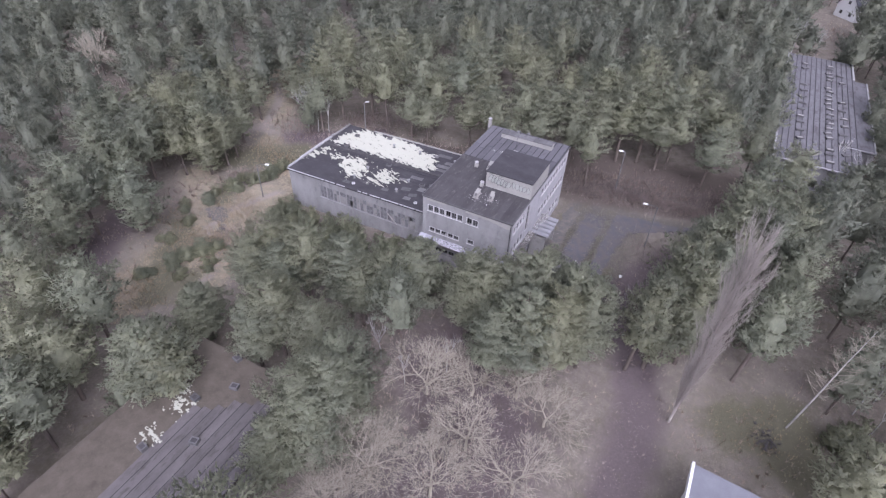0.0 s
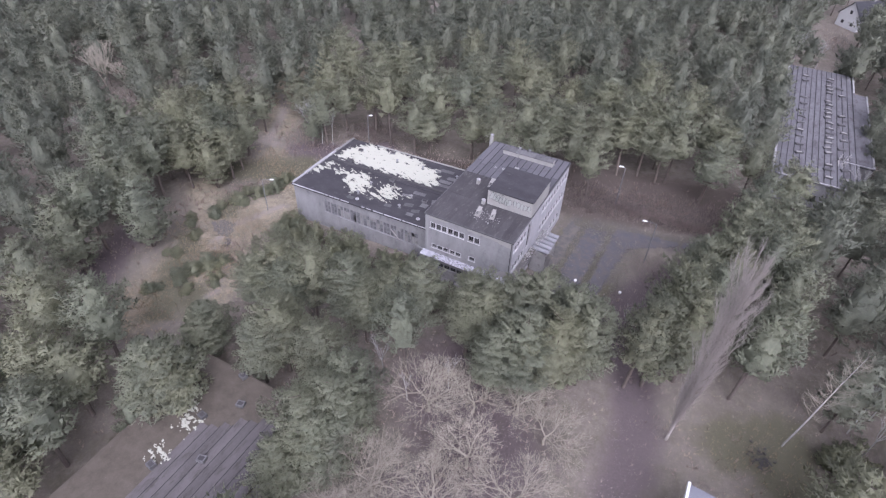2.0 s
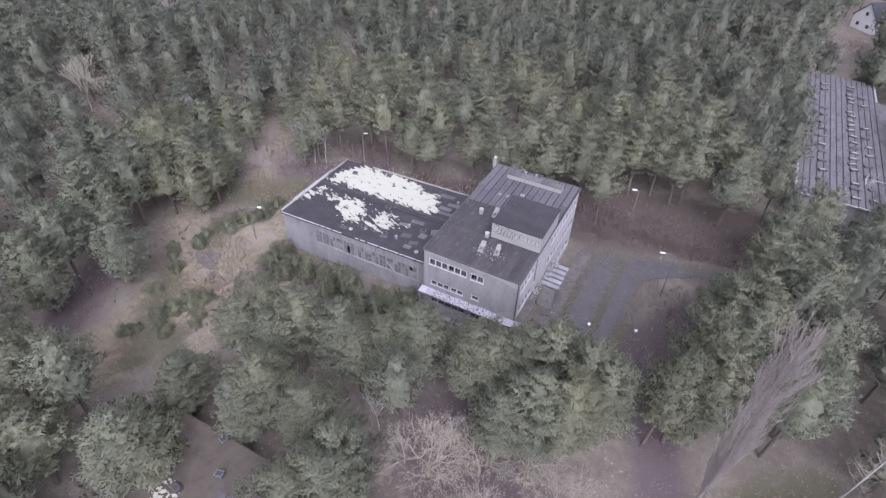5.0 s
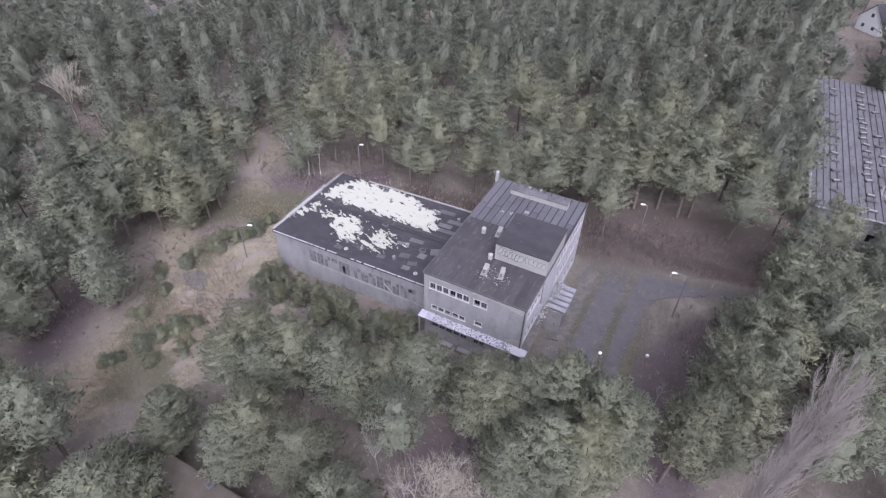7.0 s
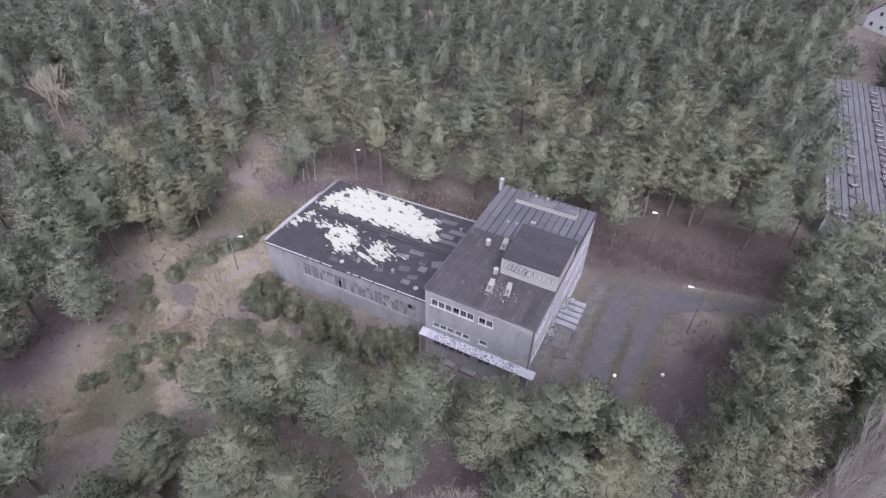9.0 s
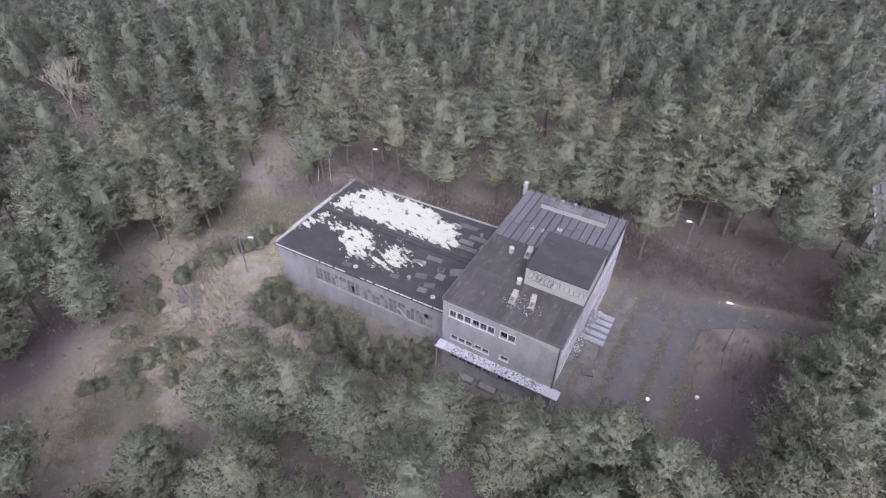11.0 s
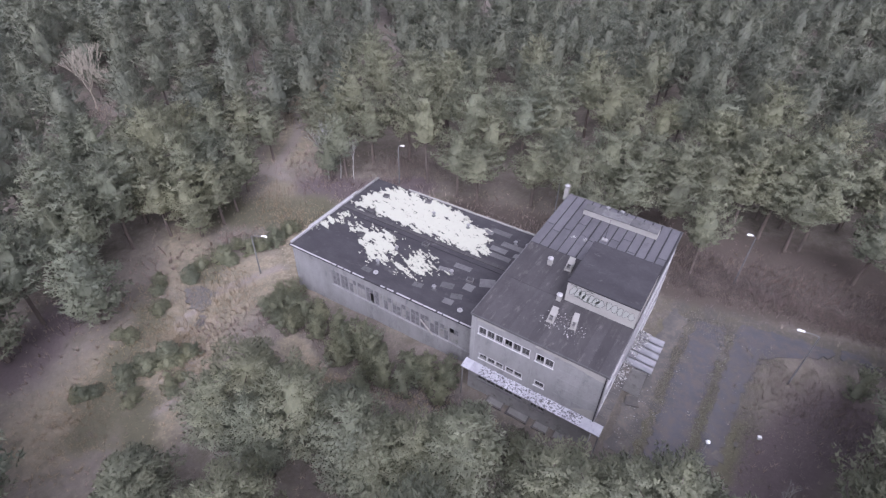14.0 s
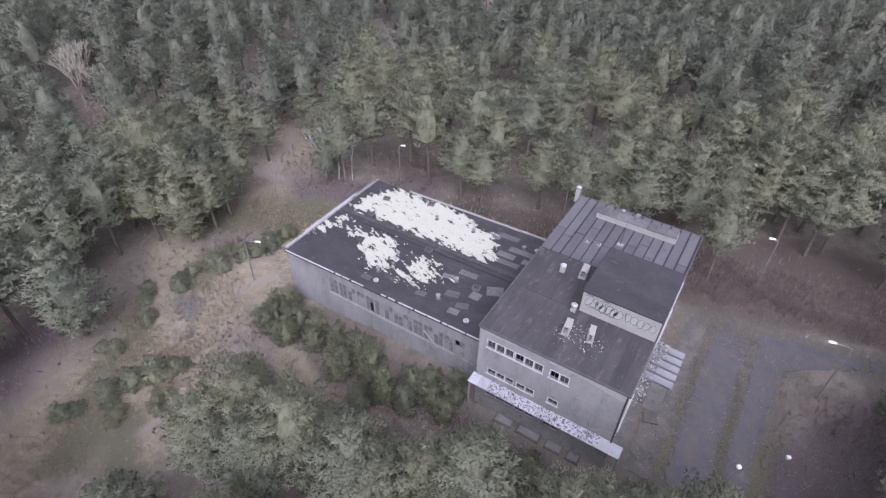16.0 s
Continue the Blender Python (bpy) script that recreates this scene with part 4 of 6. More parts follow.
def snow_sheet(poly, height, seed, cell=0.11, bite=1.1, streak=0.5, whole=0.0):
    """A thin melting sheet: cells inside a rough outline, bitten and holed by noise, each edge a small step."""
    xs, ys = [p[0] for p in poly], [p[1] for p in poly]
    x0, y0 = min(xs) - 1, min(ys) - 1
    nx, ny = int((max(xs) + 1 - x0) / cell), int((max(ys) + 1 - y0) / cell)
    keep = set()
    for j in range(ny):
        for i in range(nx):
            x, y = x0 + i * cell, y0 + j * cell
            gap = edge_gap(x, y, poly) * (1 if inside(x, y, poly) else -1)
            q = Vector((x * 0.94 - y * 0.34, x * 0.34 + y * 0.94, 0))
            n = noise.fractal((q.x * streak, q.y * 1.5, seed), 0.55, 2.2, 6) * 1.5 + 0.3 * noise.noise((x * 0.3, y * 0.3, seed + 5))
            hole = noise.fractal((q.x * 0.8, q.y * 2.2, seed + 9), 0.6, 2.1, 4) > 0.42 + 0.3 * whole
            if min(gap / bite, 1.2) + n * (1.45 - 0.75 * whole) > 0.3 and not hole:
                keep.add((i, j))
    m, ids = Mesh(), {}

    def vert(i, j, top):
        key = (i, j, top)
        if key not in ids:
            x, y = x0 + i * cell + 0.05 * noise.noise((i * 0.7, j * 0.7, 1)), y0 + j * cell + 0.05 * noise.noise((i * 0.7, j * 0.7, 2))
            ids[key] = len(m.v)
            m.v.append((x, y, height(x) + (0.05 if top else 0.0)))
        return ids[key]

    for i, j in keep:
        m.f.append((vert(i, j, 1), vert(i + 1, j, 1), vert(i + 1, j + 1, 1), vert(i, j + 1, 1)))
        for di, dj, a, b in ((0, -1, (i, j), (i + 1, j)), (1, 0, (i + 1, j), (i + 1, j + 1)), (0, 1, (i + 1, j + 1), (i, j + 1)), (-1, 0, (i, j + 1), (i, j))):
            if (i + di, j + dj) not in keep:
                m.f.append((vert(*a, 1), vert(*a, 0), vert(*b, 0), vert(*b, 1)))
    return m


for seed, whole, poly in ((1.0, 0.72, [(-44.3, 14.7), (-43.5, 20.0), (-41.9, 21.4), (-39.5, 21.8), (-33.6, 22.1), (-30.4, 21.8), (-27.2, 21.3), (-26.1, 19.9), (-24.2, 19.9), (-22.3, 17.8), (-21.1, 15.0), (-22.4, 14.2), (-25.5, 14.5), (-29.9, 14.2), (-36.3, 14.2), (-39.3, 14.3), (-40.7, 15.2), (-42.3, 14.3)]),
                          (4.0, 0.25, [(-42.0, 10.6), (-38.8, 11.4), (-36.2, 11.7), (-32.9, 11.6), (-32.6, 9.4), (-31.6, 7.0), (-34.1, 5.2), (-34.6, 6.2), (-36.6, 7.4), (-38.6, 9.2)]),
                          (5.0, 0.0, [(-30.6, 9.2), (-29.2, 11.0), (-26.6, 10.9), (-27.4, 9.8), (-24.2, 9.5), (-24.8, 8.3), (-26.7, 6.7), (-29.4, 5.8), (-31.2, 6.2), (-29.6, 7.6)]),
                          (7.0, -0.1, [(-44.7, 7.2), (-44.7, 9.2), (-43.6, 13.2), (-42.4, 12.5), (-43.4, 9.2)])):
    tagged(part("snow_patch", snow_sheet(poly, lambda x: wing_top(x) + 0.03, seed, 0.1, 0.8, 0.5, whole), M["snow"]), "ragged patch of thin white snow melting on the wing's black roof", "snow", kind="stuff")


def roof_vent(kind):
    """A rooftop vent: pipe, collar and cap; the wide kind sits on a block."""
    v = thing("roof_vent", "small pale mushroom vent standing on the felt roof" if kind == "pipe" else "low round roof outlet with a pale rim", "vent", group="roof vents")
    if kind == "pipe":
        part("base", Mesh().lathe([(0.3, 0.0), (0.28, 0.1), (0.2, 0.14)], 10), M["patch"], v)
        part("pipe", Mesh().lathe([(0.15, 0.1), (0.14, 0.55)], 10), M["galvanised"], v)
        part("cap", Mesh().lathe([(0.1, 0.52), (0.29, 0.56), (0.27, 0.64), (0.12, 0.74)], 10), M["galvanised"], v)
    else:
        part("rim", Mesh().lathe([(0.34, 0.0), (0.34, 0.12), (0.3, 0.16), (0.22, 0.16), (0.2, 0.08)], 12), M["flashing"], v)
        part("cap", Mesh().lathe([(0.12, 0.05), (0.11, 0.2)], 8), M["rubble"], v)
    return v


pipe_vent, rim_vent = roof_vent("pipe"), roof_vent("rim")
spots = [(-32.0, 9.4), (-32.4, 5.8), (-23.2, 9.3), (-23.5, 5.7), (-18.9, 19.0), (-26.4, 18.9), (-32.1, 18.7)]
for n, (x, y) in enumerate(spots):
    m = pose(x, y, wing_top(x) + 0.02, rng.uniform(-4, 4), rng.uniform(-4, 4), rng.uniform(0, 90))
    if n:
        copy_thing(pipe_vent, m)
    else:
        pipe_vent.matrix_basis = m
for n, (x, y) in enumerate([(-31.6, 4.3), (-18.9, 4.3), (-17.4, 19.8)]):
    m = pose(x, y, wing_top(x) + 0.02, 0, 0, 20 * n)
    if n:
        copy_thing(rim_vent, m)
    else:
        rim_vent.matrix_basis = m


def roof_box(x, y, z, w, d, h, turn):
    b = thing("roof_outlet", "broken low brick outlet sunk in the felt roof", "vent", pose(x, y, z, 0, 0, turn), group="roof outlets")
    part("kerb", holed(Mesh(), -w / 2, w / 2, -d / 2, d / 2, [(-w / 2 + 0.15, w / 2 - 0.15, -d / 2 + 0.15, d / 2 - 0.15)], lambda a, c, lo, hi: (a, c, lo, hi, 0.0, h)), M["patch"], b)
    part("lid", Mesh().box(-w / 2 + 0.1, w / 2 - 0.1, -d / 2 + 0.1, d / 2 - 0.1, h, h + 0.06, pose(0, 0, 0, 4, 3, 4)), M["felt"], b)
    return b


for x, y in ((-41.0, 19.0), (-34.7, 21.2), (-40.4, 14.6), (-38.2, 9.5), (-20.5, 9.4), (-29.3, 12.4)):
    roof_box(x, y, wing_top(x) + 0.02, 0.9, 0.7, 0.35, rng.uniform(-15, 15))

# ---- things on the block's roof ----
kerb = thing("vent_parapet", "long weathered concrete duct with a lichened top on the roof", "roof duct")
part("side", Mesh().box(-11.9, -2.5, 23.2, 23.4, TOP + 0.03, TOP + 0.85).box(-11.9, -2.5, 24.3, 24.5, TOP + 0.03, TOP + 0.85), M["render_pale"], kerb)
part("end", Mesh().box(-2.5, -2.3, 23.2, 24.5, TOP + 0.03, TOP + 0.85), M["render_pale"], kerb)
for i in range(8):
    part("cover", Mesh().box(-11.9 + i * 1.2, -11.9 + i * 1.2 + 1.17, 23.1, 24.6, TOP + 0.85, TOP + 0.93, pose(0, 0, rng.uniform(-0.02, 0.02), rng.uniform(-0.1, 0.1), 0, 0)), M["patch"], kerb)


def chimney(x, y, z, h, label):
    c = thing("chimney", label, "chimney", pose(x, y, z))
    part("stack", Mesh().box(-0.26, 0.26, -0.26, 0.26, 0.0, h), M["render_pale"], c)
    part("neck", Mesh().lathe([(0.2, h), (0.2, h + 0.25)], 10), M["galvanised"], c)
    part("cap", Mesh().lathe([(0.36, h + 0.22), (0.34, h + 0.3), (0.1, h + 0.46)], 10), M["flashing"], c)
    return c


chimney(-15.45, 26.0, TOP - 0.6, 1.9, "tall pale chimney with a white cowl at the roof corner")
chimney(-11.4, 11.7, TOP + 0.03, 0.65, "short pale vent stack with a round cowl on the roof")
chimney(-8.15, 6.85, TOP + 0.03, 0.55, "short vent stack beside the machine room")
for x, y in ((-9.2, 24.75), (-7.4, 24.9)):
    copy_thing(pipe_vent, pose(x, y, TOP + 0.6, 0, 0, 30))
for x, y, a, w in ((-7.7, 4.1, 6, 0.56), (-5.4, 4.5, 11, 0.48), (-9.3, 12.6, 6, 0.6)):
    h = thing("duct_housing", "broken slatted concrete duct housing lying on the roof", "roof duct", pose(x, y, TOP + 0.03, 0, 0, a), group="duct housings")
    part("base", Mesh().box(-w / 2 - 0.1, w / 2 + 0.1, -0.95, 0.95, 0.0, 0.18), M["render_pale"], h)
    part("side", Mesh().box(-w / 2, -w / 2 + 0.1, -0.85, 0.85, 0.18, 0.6), M["render_pale"], h)
    part("side", Mesh().box(w / 2 - 0.1, w / 2, -0.85, 0.85, 0.18, 0.6), M["render_pale"], h)
    for k in range(4):
        part("slat", Mesh().box(-w / 2 + 0.1, w / 2 - 0.1, -0.8 + k * 0.42, -0.55 + k * 0.42, 0.42, 0.5), M["patch"], h)
    part("lid", Mesh().box(-w / 2 - 0.05, w / 2 + 0.05, -0.3, 0.95, 0.6, 0.67, pose(0, 0, 0, 6, 4, 0)), M["render_pale"], h)
bits = Mesh()
for n in range(220):
    cx, cy, spread = ((-7.7, 3.2, 0.7), (-5.3, 3.7, 0.65), (-5.6, 2.8, 0.9), (-11.0, 18.0, 0.1), (-9.6, 18.2, 0.14), (-7.2, 4.6, 0.5))[n % 6]
    s = rng.uniform(0.02, 0.065)
    bits.box(-s, s, -s * 0.7, s * 0.7, 0, s * 0.7, pose(cx + rng.gauss(0, spread), cy + rng.gauss(0, spread), TOP + 0.03, rng.uniform(-20, 20), rng.uniform(-20, 20), rng.uniform(0, 360)))
tagged(part("roof_debris", bits, M["rubble"]), "pale broken bits scattered over the felt roof", "debris", kind="stuff")
mast = thing("aerial_mast", "thin rusty aerial mast guyed on the roof", "aerial", pose(-7.6, 19.5, TOP + 0.03))
part("pole", Mesh().tube([(0, 0, 0), (0.1, 0, 3.2)], [0.03, 0.02], 5), M["seam"], mast)
part("foot", Mesh().box(-0.35, 0.35, -0.25, 0.25, 0, 0.2), M["rubble"], mast)

# ---- street lamps ----
def street_lamp(x, y, height, arm, turn, label):
    """A mast with a bent arm and a flat lantern."""
    z = lie(x)
    p = thing("street_lamp", label, "street lamp", pose(x, y, z, 0, 0, turn), group="street lamps")
    part("mast", Mesh().tube([(0, 0, -0.2), (0, 0, height * 0.5), (0, 0, height - 0.25)], [0.11, 0.09, 0.065], 8), M["galvanised"], p)
    part("arm", Mesh().tube([(0, 0, height - 0.3), (arm * 0.3, 0, height - 0.05), (arm, 0, height + 0.1)], [0.05, 0.045, 0.04], 6), M["galvanised"], p)
    lantern = part("lantern", Mesh().add([(arm - 0.1, -0.09, height + 0.06), (arm + 0.75, -0.15, height + 0.1), (arm + 0.75, 0.15, height + 0.1), (arm - 0.1, 0.09, height + 0.06),
                                          (arm - 0.05, -0.05, height + 0.2), (arm + 0.6, -0.09, height + 0.3), (arm + 0.6, 0.09, height + 0.3), (arm - 0.05, 0.05, height + 0.2)],
                                         [(3, 2, 1, 0), (4, 5, 6, 7), (0, 1, 5, 4), (1, 2, 6, 5), (2, 3, 7, 6), (3, 0, 4, 7)]), M["lamp_white"], p)
    part("lens", Mesh().box(arm + 0.1, arm + 0.65, -0.1, 0.1, height + 0.03, height + 0.08), M["glass"], lantern)
    return p


street_lamp(17.6, 21.7, 8.9, 1.7, 196, "grey street lamp with a white lantern over the yard")
street_lamp(8.4, 36.6, 9.0, 0.5, 200, "grey street lamp in the brush behind the yard")
globe = thing("street_lamp", "slim street lamp with a round white lantern beside the asphalt", "street lamp", pose(10.0, 1.0, 0.0), group="street lamps")
part("mast", Mesh().tube([(0, 0, -0.2), (0, 0, 4.5), (0, 0, 8.8)], [0.08, 0.06, 0.045], 8), M["old_frame"], globe)
part("lantern", Mesh().lathe([(0.06, 8.78), (0.18, 8.88), (0.22, 9.0), (0.18, 9.12), (0.06, 9.2)], 12), M["lamp_white"], globe)
street_lamp(-51.9, 1.6, 7.5, 1.7, 20, "grey street lamp leaning over the dry grass")
street_lamp(-19.6, 35.3, 8.5, 0.4, 200, "street lamp at the forest edge behind the block")
street_lamp(-48.9, 32.9, 8.0, 0.4, 20, "street lamp among brown brush behind the wing")
street_lamp(-113.1, 57.3, 8.5, 0.8, 300, "distant street lamp on the forest road")
bin_box = thing("junction_box", "small white box lying in the leaves beside the asphalt", "box", pose(15.9, 11.8, 0.0, 0, 0, 25))
part("case", Mesh().box(-0.19, 0.19, -0.16, 0.16, 0.0, 0.34), M["lamp_white"], bin_box)
part("lid", Mesh().box(-0.21, 0.21, -0.18, 0.18, 0.34, 0.38), M["lamp_white"], bin_box)

# ---- low flat-roofed building in the pines ----
SHED_X0, SHED_X1, SHED_Y0, SHED_Y1 = -30.0, -11.6, -92.0, -33.2
SHED_TOP = 3.95
shed = thing("flat_roofed_hall", "low flat-roofed hall with a mossy felt roof under the pines", "building")
part("wall", Mesh().box(SHED_X0 + 0.3, SHED_X1 - 0.3, SHED_Y1 - 0.6, SHED_Y1 - 0.3, -2.2, SHED_TOP - 0.25), M["plinth"], shed)
part("wall", Mesh().box(SHED_X0 + 0.3, SHED_X0 + 0.6, SHED_Y0 + 0.3, SHED_Y1 - 0.6, -2.2, SHED_TOP - 0.25), M["plinth"], shed)
part("wall", Mesh().box(SHED_X1 - 0.6, SHED_X1 - 0.3, SHED_Y0 + 0.3, SHED_Y1 - 0.6, -2.2, SHED_TOP - 0.25), M["plinth"], shed)
part("wall", Mesh().box(SHED_X0 + 0.6, SHED_X1 - 0.6, SHED_Y0 + 0.3, SHED_Y0 + 0.6, -2.2, SHED_TOP - 0.25), M["plinth"], shed)
shed_roof = part("roof", Mesh().box(SHED_X0, SHED_X1, SHED_Y0, SHED_Y1, SHED_TOP - 0.25, SHED_TOP), M["moss_roof"], shed, "roof brown with moss and fallen needles")
for i in range(9):
    x = -22.8 + i * 1.24
    y1 = -41.5 + 1.1 * i - 0.04 * i * i + rng.uniform(-0.7, 0.6)
    part("roof_sheet", Mesh().box(x, x + 1.16, SHED_Y0 + 0.3, y1, SHED_TOP, SHED_TOP + 0.02 + 0.01 * (i % 3)), M["old_felt"], shed_roof)
    part("seam", Mesh().box(x + 1.16, x + 1.24, SHED_Y0 + 0.3, y1 + 0.2, SHED_TOP, SHED_TOP + 0.045), M["seam"], shed_roof)
for x, y in ((-23.1, -33.8), (-20.3, -37.2), (-23.2, -40.7), (-18.9, -44.9), (-23.3, -48.2)):
    v = thing("roof_ventilator", "square concrete ventilator on the mossy roof", "vent", pose(x, y, SHED_TOP + 0.02, 0, 0, rng.uniform(-20, 20)), group="roof ventilators")
    part("body", holed(Mesh(), -0.5, 0.5, -0.4, 0.4, [(-0.36, 0.36, -0.27, 0.27)], lambda a, c, lo, hi: (a, c, lo, hi, 0.0, 0.5)), M["patch"], v)
    part("cover", Mesh().box(-0.38, 0.38, -0.3, 0.3, 0.4, 0.47), M["felt"], v)
for seed, poly in ((11.0, [(-26.0, -39.9), (-25.2, -39.8), (-25.0, -40.7), (-25.7, -40.9)]), (13.0, [(-24.9, -41.6), (-23.6, -41.7), (-23.4, -43.0), (-24.6, -43.1)]), (17.0, [(-25.0, -45.9), (-23.2, -46.1), (-22.8, -46.9), (-24.4, -47.2)])):
    tagged(part("snow_patch", snow_sheet(poly, lambda x: SHED_TOP + 0.04, seed, 0.11, 0.9, 1.0, -0.35), M["snow"]), "small patch of snow left on the mossy roof", "snow", kind="stuff")

# ---- long low building beyond the pines, with rows of roof duct covers ----
LB_TOP = 5.9
barrack = thing("long_building", "long derelict low building with rows of broken roof ducts", "building")
part("wall", holed(Mesh(), 34.4, 50.0, 0, LB_TOP - 0.3, row(36.0, 1.6, 1.4, 5, 1.2, 2.8), lambda a, b, lo, hi: (a, b, 57.0, 57.3, lo, hi)), M["render_wall"], barrack)
part("wall", holed(Mesh(), 57.3, 122.5, 0, LB_TOP - 0.3, row(60.0, 1.6, 1.8, 18, 1.2, 2.8), lambda a, b, lo, hi: (34.4, 34.7, a, b, lo, hi)), M["render_pale"], barrack)
part("wall", Mesh().box(49.7, 50.0, 57.3, 122.5, 0, LB_TOP - 0.3), M["render_wall"], barrack)
part("wall", Mesh().box(34.4, 50.0, 122.5, 122.8, 0, LB_TOP - 0.3), M["render_wall"], barrack)
part("annex", Mesh().box(50.0, 53.0, 69.5, 109.5, 0, LB_TOP - 0.5), M["render_wall"], barrack)
lb_roof = part("roof", Mesh().box(34.0, 50.3, 56.7, 123.0, LB_TOP - 0.3, LB_TOP).box(50.3, 53.2, 69.0, 110.0, LB_TOP - 0.5, LB_TOP - 0.12), M["long_felt"], barrack, "grey felt roof with lengthwise seams")
for i in range(13):
    part("seam", Mesh().box(35.2 + i * 1.2, 35.36 + i * 1.2, 57, 122.8, LB_TOP, LB_TOP + 0.05), M["seam"], lb_roof)
for x0, x1, y0, y1, z in ((34.0, 34.4, 56.9, 122.9, LB_TOP + 0.15), (49.9, 50.3, 110.2, 122.9, LB_TOP + 0.15), (52.9, 53.2, 69, 110, LB_TOP + 0.02), (35, 50, 56.5, 56.8, LB_TOP + 0.15), (47.6, 53.1, 68.8, 69.0, LB_TOP + 0.1)):
    part("verge", Mesh().box(x0, x1, y0, y1, z - 0.25, z), M["flashing"], lb_roof)
for column, (cx, count, step) in enumerate(((38.5, 15, 4.0), (44.4, 22, 2.7), (47.2, 12, 4.6))):
    for i in range(count):
        if rng.random() < 0.12:
            continue
        d = thing("roof_duct_cover", "pale broken duct cover on the long roof", "roof duct", pose(cx + rng.uniform(-0.3, 0.3), 60 + i * step + rng.uniform(-0.5, 0.5), LB_TOP + 0.05, 0, 0, rng.uniform(-25, 25)), group="roof duct covers")
        part("curb", Mesh().box(-0.75, 0.75, -0.28, 0.28, 0, 0.3), M["patch"], d)
        part("cover", Mesh().box(-rng.uniform(0.35, 0.65), rng.uniform(0.35, 0.65), -0.12, 0.3, 0.3, 0.36, pose(0, 0, 0, rng.uniform(-9, 9), 0, rng.uniform(-6, 6))), M["patch"] if rng.random() < 0.5 else M["render_pale"], d)
        part("rail", Mesh().box(-0.85, -0.72, -0.5, 0.5, 0.05, 0.22), M["seam"], d)
frame_thing = thing("fallen_frame", "rusty rectangular frame lying before the long building", "frame", pose(45.5, 53.5, 0.02, 0, 0, 12))
for a, b, c, d in ((-1.3, 1.3, -0.9, -0.75), (-1.3, 1.3, 0.75, 0.9), (-1.3, -1.15, -0.75, 0.75), (1.15, 1.3, -0.75, 0.75)):
    part("bar", Mesh().box(a, b, c, d, 0, 0.15), M["flashing"], frame_thing)


# ---- houses at the edge of the wood ----
def gabled_house(x, y, w, d, eaves, ridge, turn, wall, cover, label):
    h = thing("house", label, "house", pose(x, y, lie(x), 0, 0, turn))
    walls = part("wall", Mesh().box(-w / 2, w / 2, -d / 2, d / 2, -0.3, eaves), M[wall], h)
    part("gable", Mesh().add([(-w / 2, -d / 2, eaves), (w / 2, -d / 2, eaves), (0, -d / 2, ridge), (-w / 2, -d / 2 + 0.3, eaves), (w / 2, -d / 2 + 0.3, eaves), (0, -d / 2 + 0.3, ridge)],
                             [(0, 1, 2), (5, 4, 3), (0, 3, 4, 1), (1, 4, 5, 2), (2, 5, 3, 0)]), M[wall], h)
    part("gable", Mesh().add([(-w / 2, d / 2 - 0.3, eaves), (w / 2, d / 2 - 0.3, eaves), (0, d / 2 - 0.3, ridge), (-w / 2, d / 2, eaves), (w / 2, d / 2, eaves), (0, d / 2, ridge)],
                             [(0, 1, 2), (5, 4, 3), (0, 3, 4, 1), (1, 4, 5, 2), (2, 5, 3, 0)]), M[wall], h)
    for s in (-1, 1):
        e = (w / 2 + 0.5) * s
        drop = eaves - 0.5 * (ridge - eaves) / (w / 2)
        pts = [(0, -d / 2 - 0.5, ridge + 0.18), (e, -d / 2 - 0.5, drop + 0.18), (e, d / 2 + 0.5, drop + 0.18), (0, d / 2 + 0.5, ridge + 0.18)]
        part("roof", Mesh().slab(pts if s < 0 else pts[::-1], 0.16), M[cover], h)
    for k, (a, z) in enumerate(((-w * 0.22, 1.2), (w * 0.22, 1.2), (0, eaves + 0.5))):
        f = part("window", Mesh().box(a - 0.65, a + 0.65, -d / 2 - 0.06, -d / 2, z, z + 1.3), M["white_frame"], h)
        part("pane", Mesh().box(a - 0.52, a + 0.52, -d / 2 - 0.08, -d / 2 - 0.06, z + 0.13, z + 1.17), M["glass"], f)
    part("chimney", Mesh().box(-0.35, 0.35, 0.4, 1.1, ridge - 0.5, ridge + 1.0), M["plinth"], h)
    return h


gabled_house(56.6, 196.6, 9.5, 14, 4.4, 9.0, -48, "house_white", "roof_dark", "white gabled house with a dark roof beyond the trees")
gabled_house(76.0, 205, 10, 13, 4.2, 8.6, 55, "house_cream", "roof_slate", "cream house with a grey roof at the wood's edge")
gabled_house(-152, 75.9, 13, 14, 3.6, 8.6, -28.6, "plinth", "roof_slate", "distant house with a blue-grey roof in the forest")

# ---- small annex with a grey sheet roof and white verge ----
annex = thing("garage", "small building with a blue-grey sheet roof and white verge", "garage")
part("wall", Mesh().box(31.6, 43.0, -33.5, -21.8, -0.2, 4.6), M["house_white"], annex)
part("roof", Mesh().slab([(31.2, -34.0, 6.0), (44.0, -34.0, 4.9), (44.0, -21.2, 4.9), (31.2, -21.2, 6.0)], 0.2), M["roof_slate"], annex)
part("verge", Mesh().box(30.9, 31.2, -34.0, -21.0, 5.5, 6.12), M["house_white"], annex)
part("gable", Mesh().box(31.0, 31.3, -33.5, -21.8, 4.6, 5.5), M["house_white"], annex)


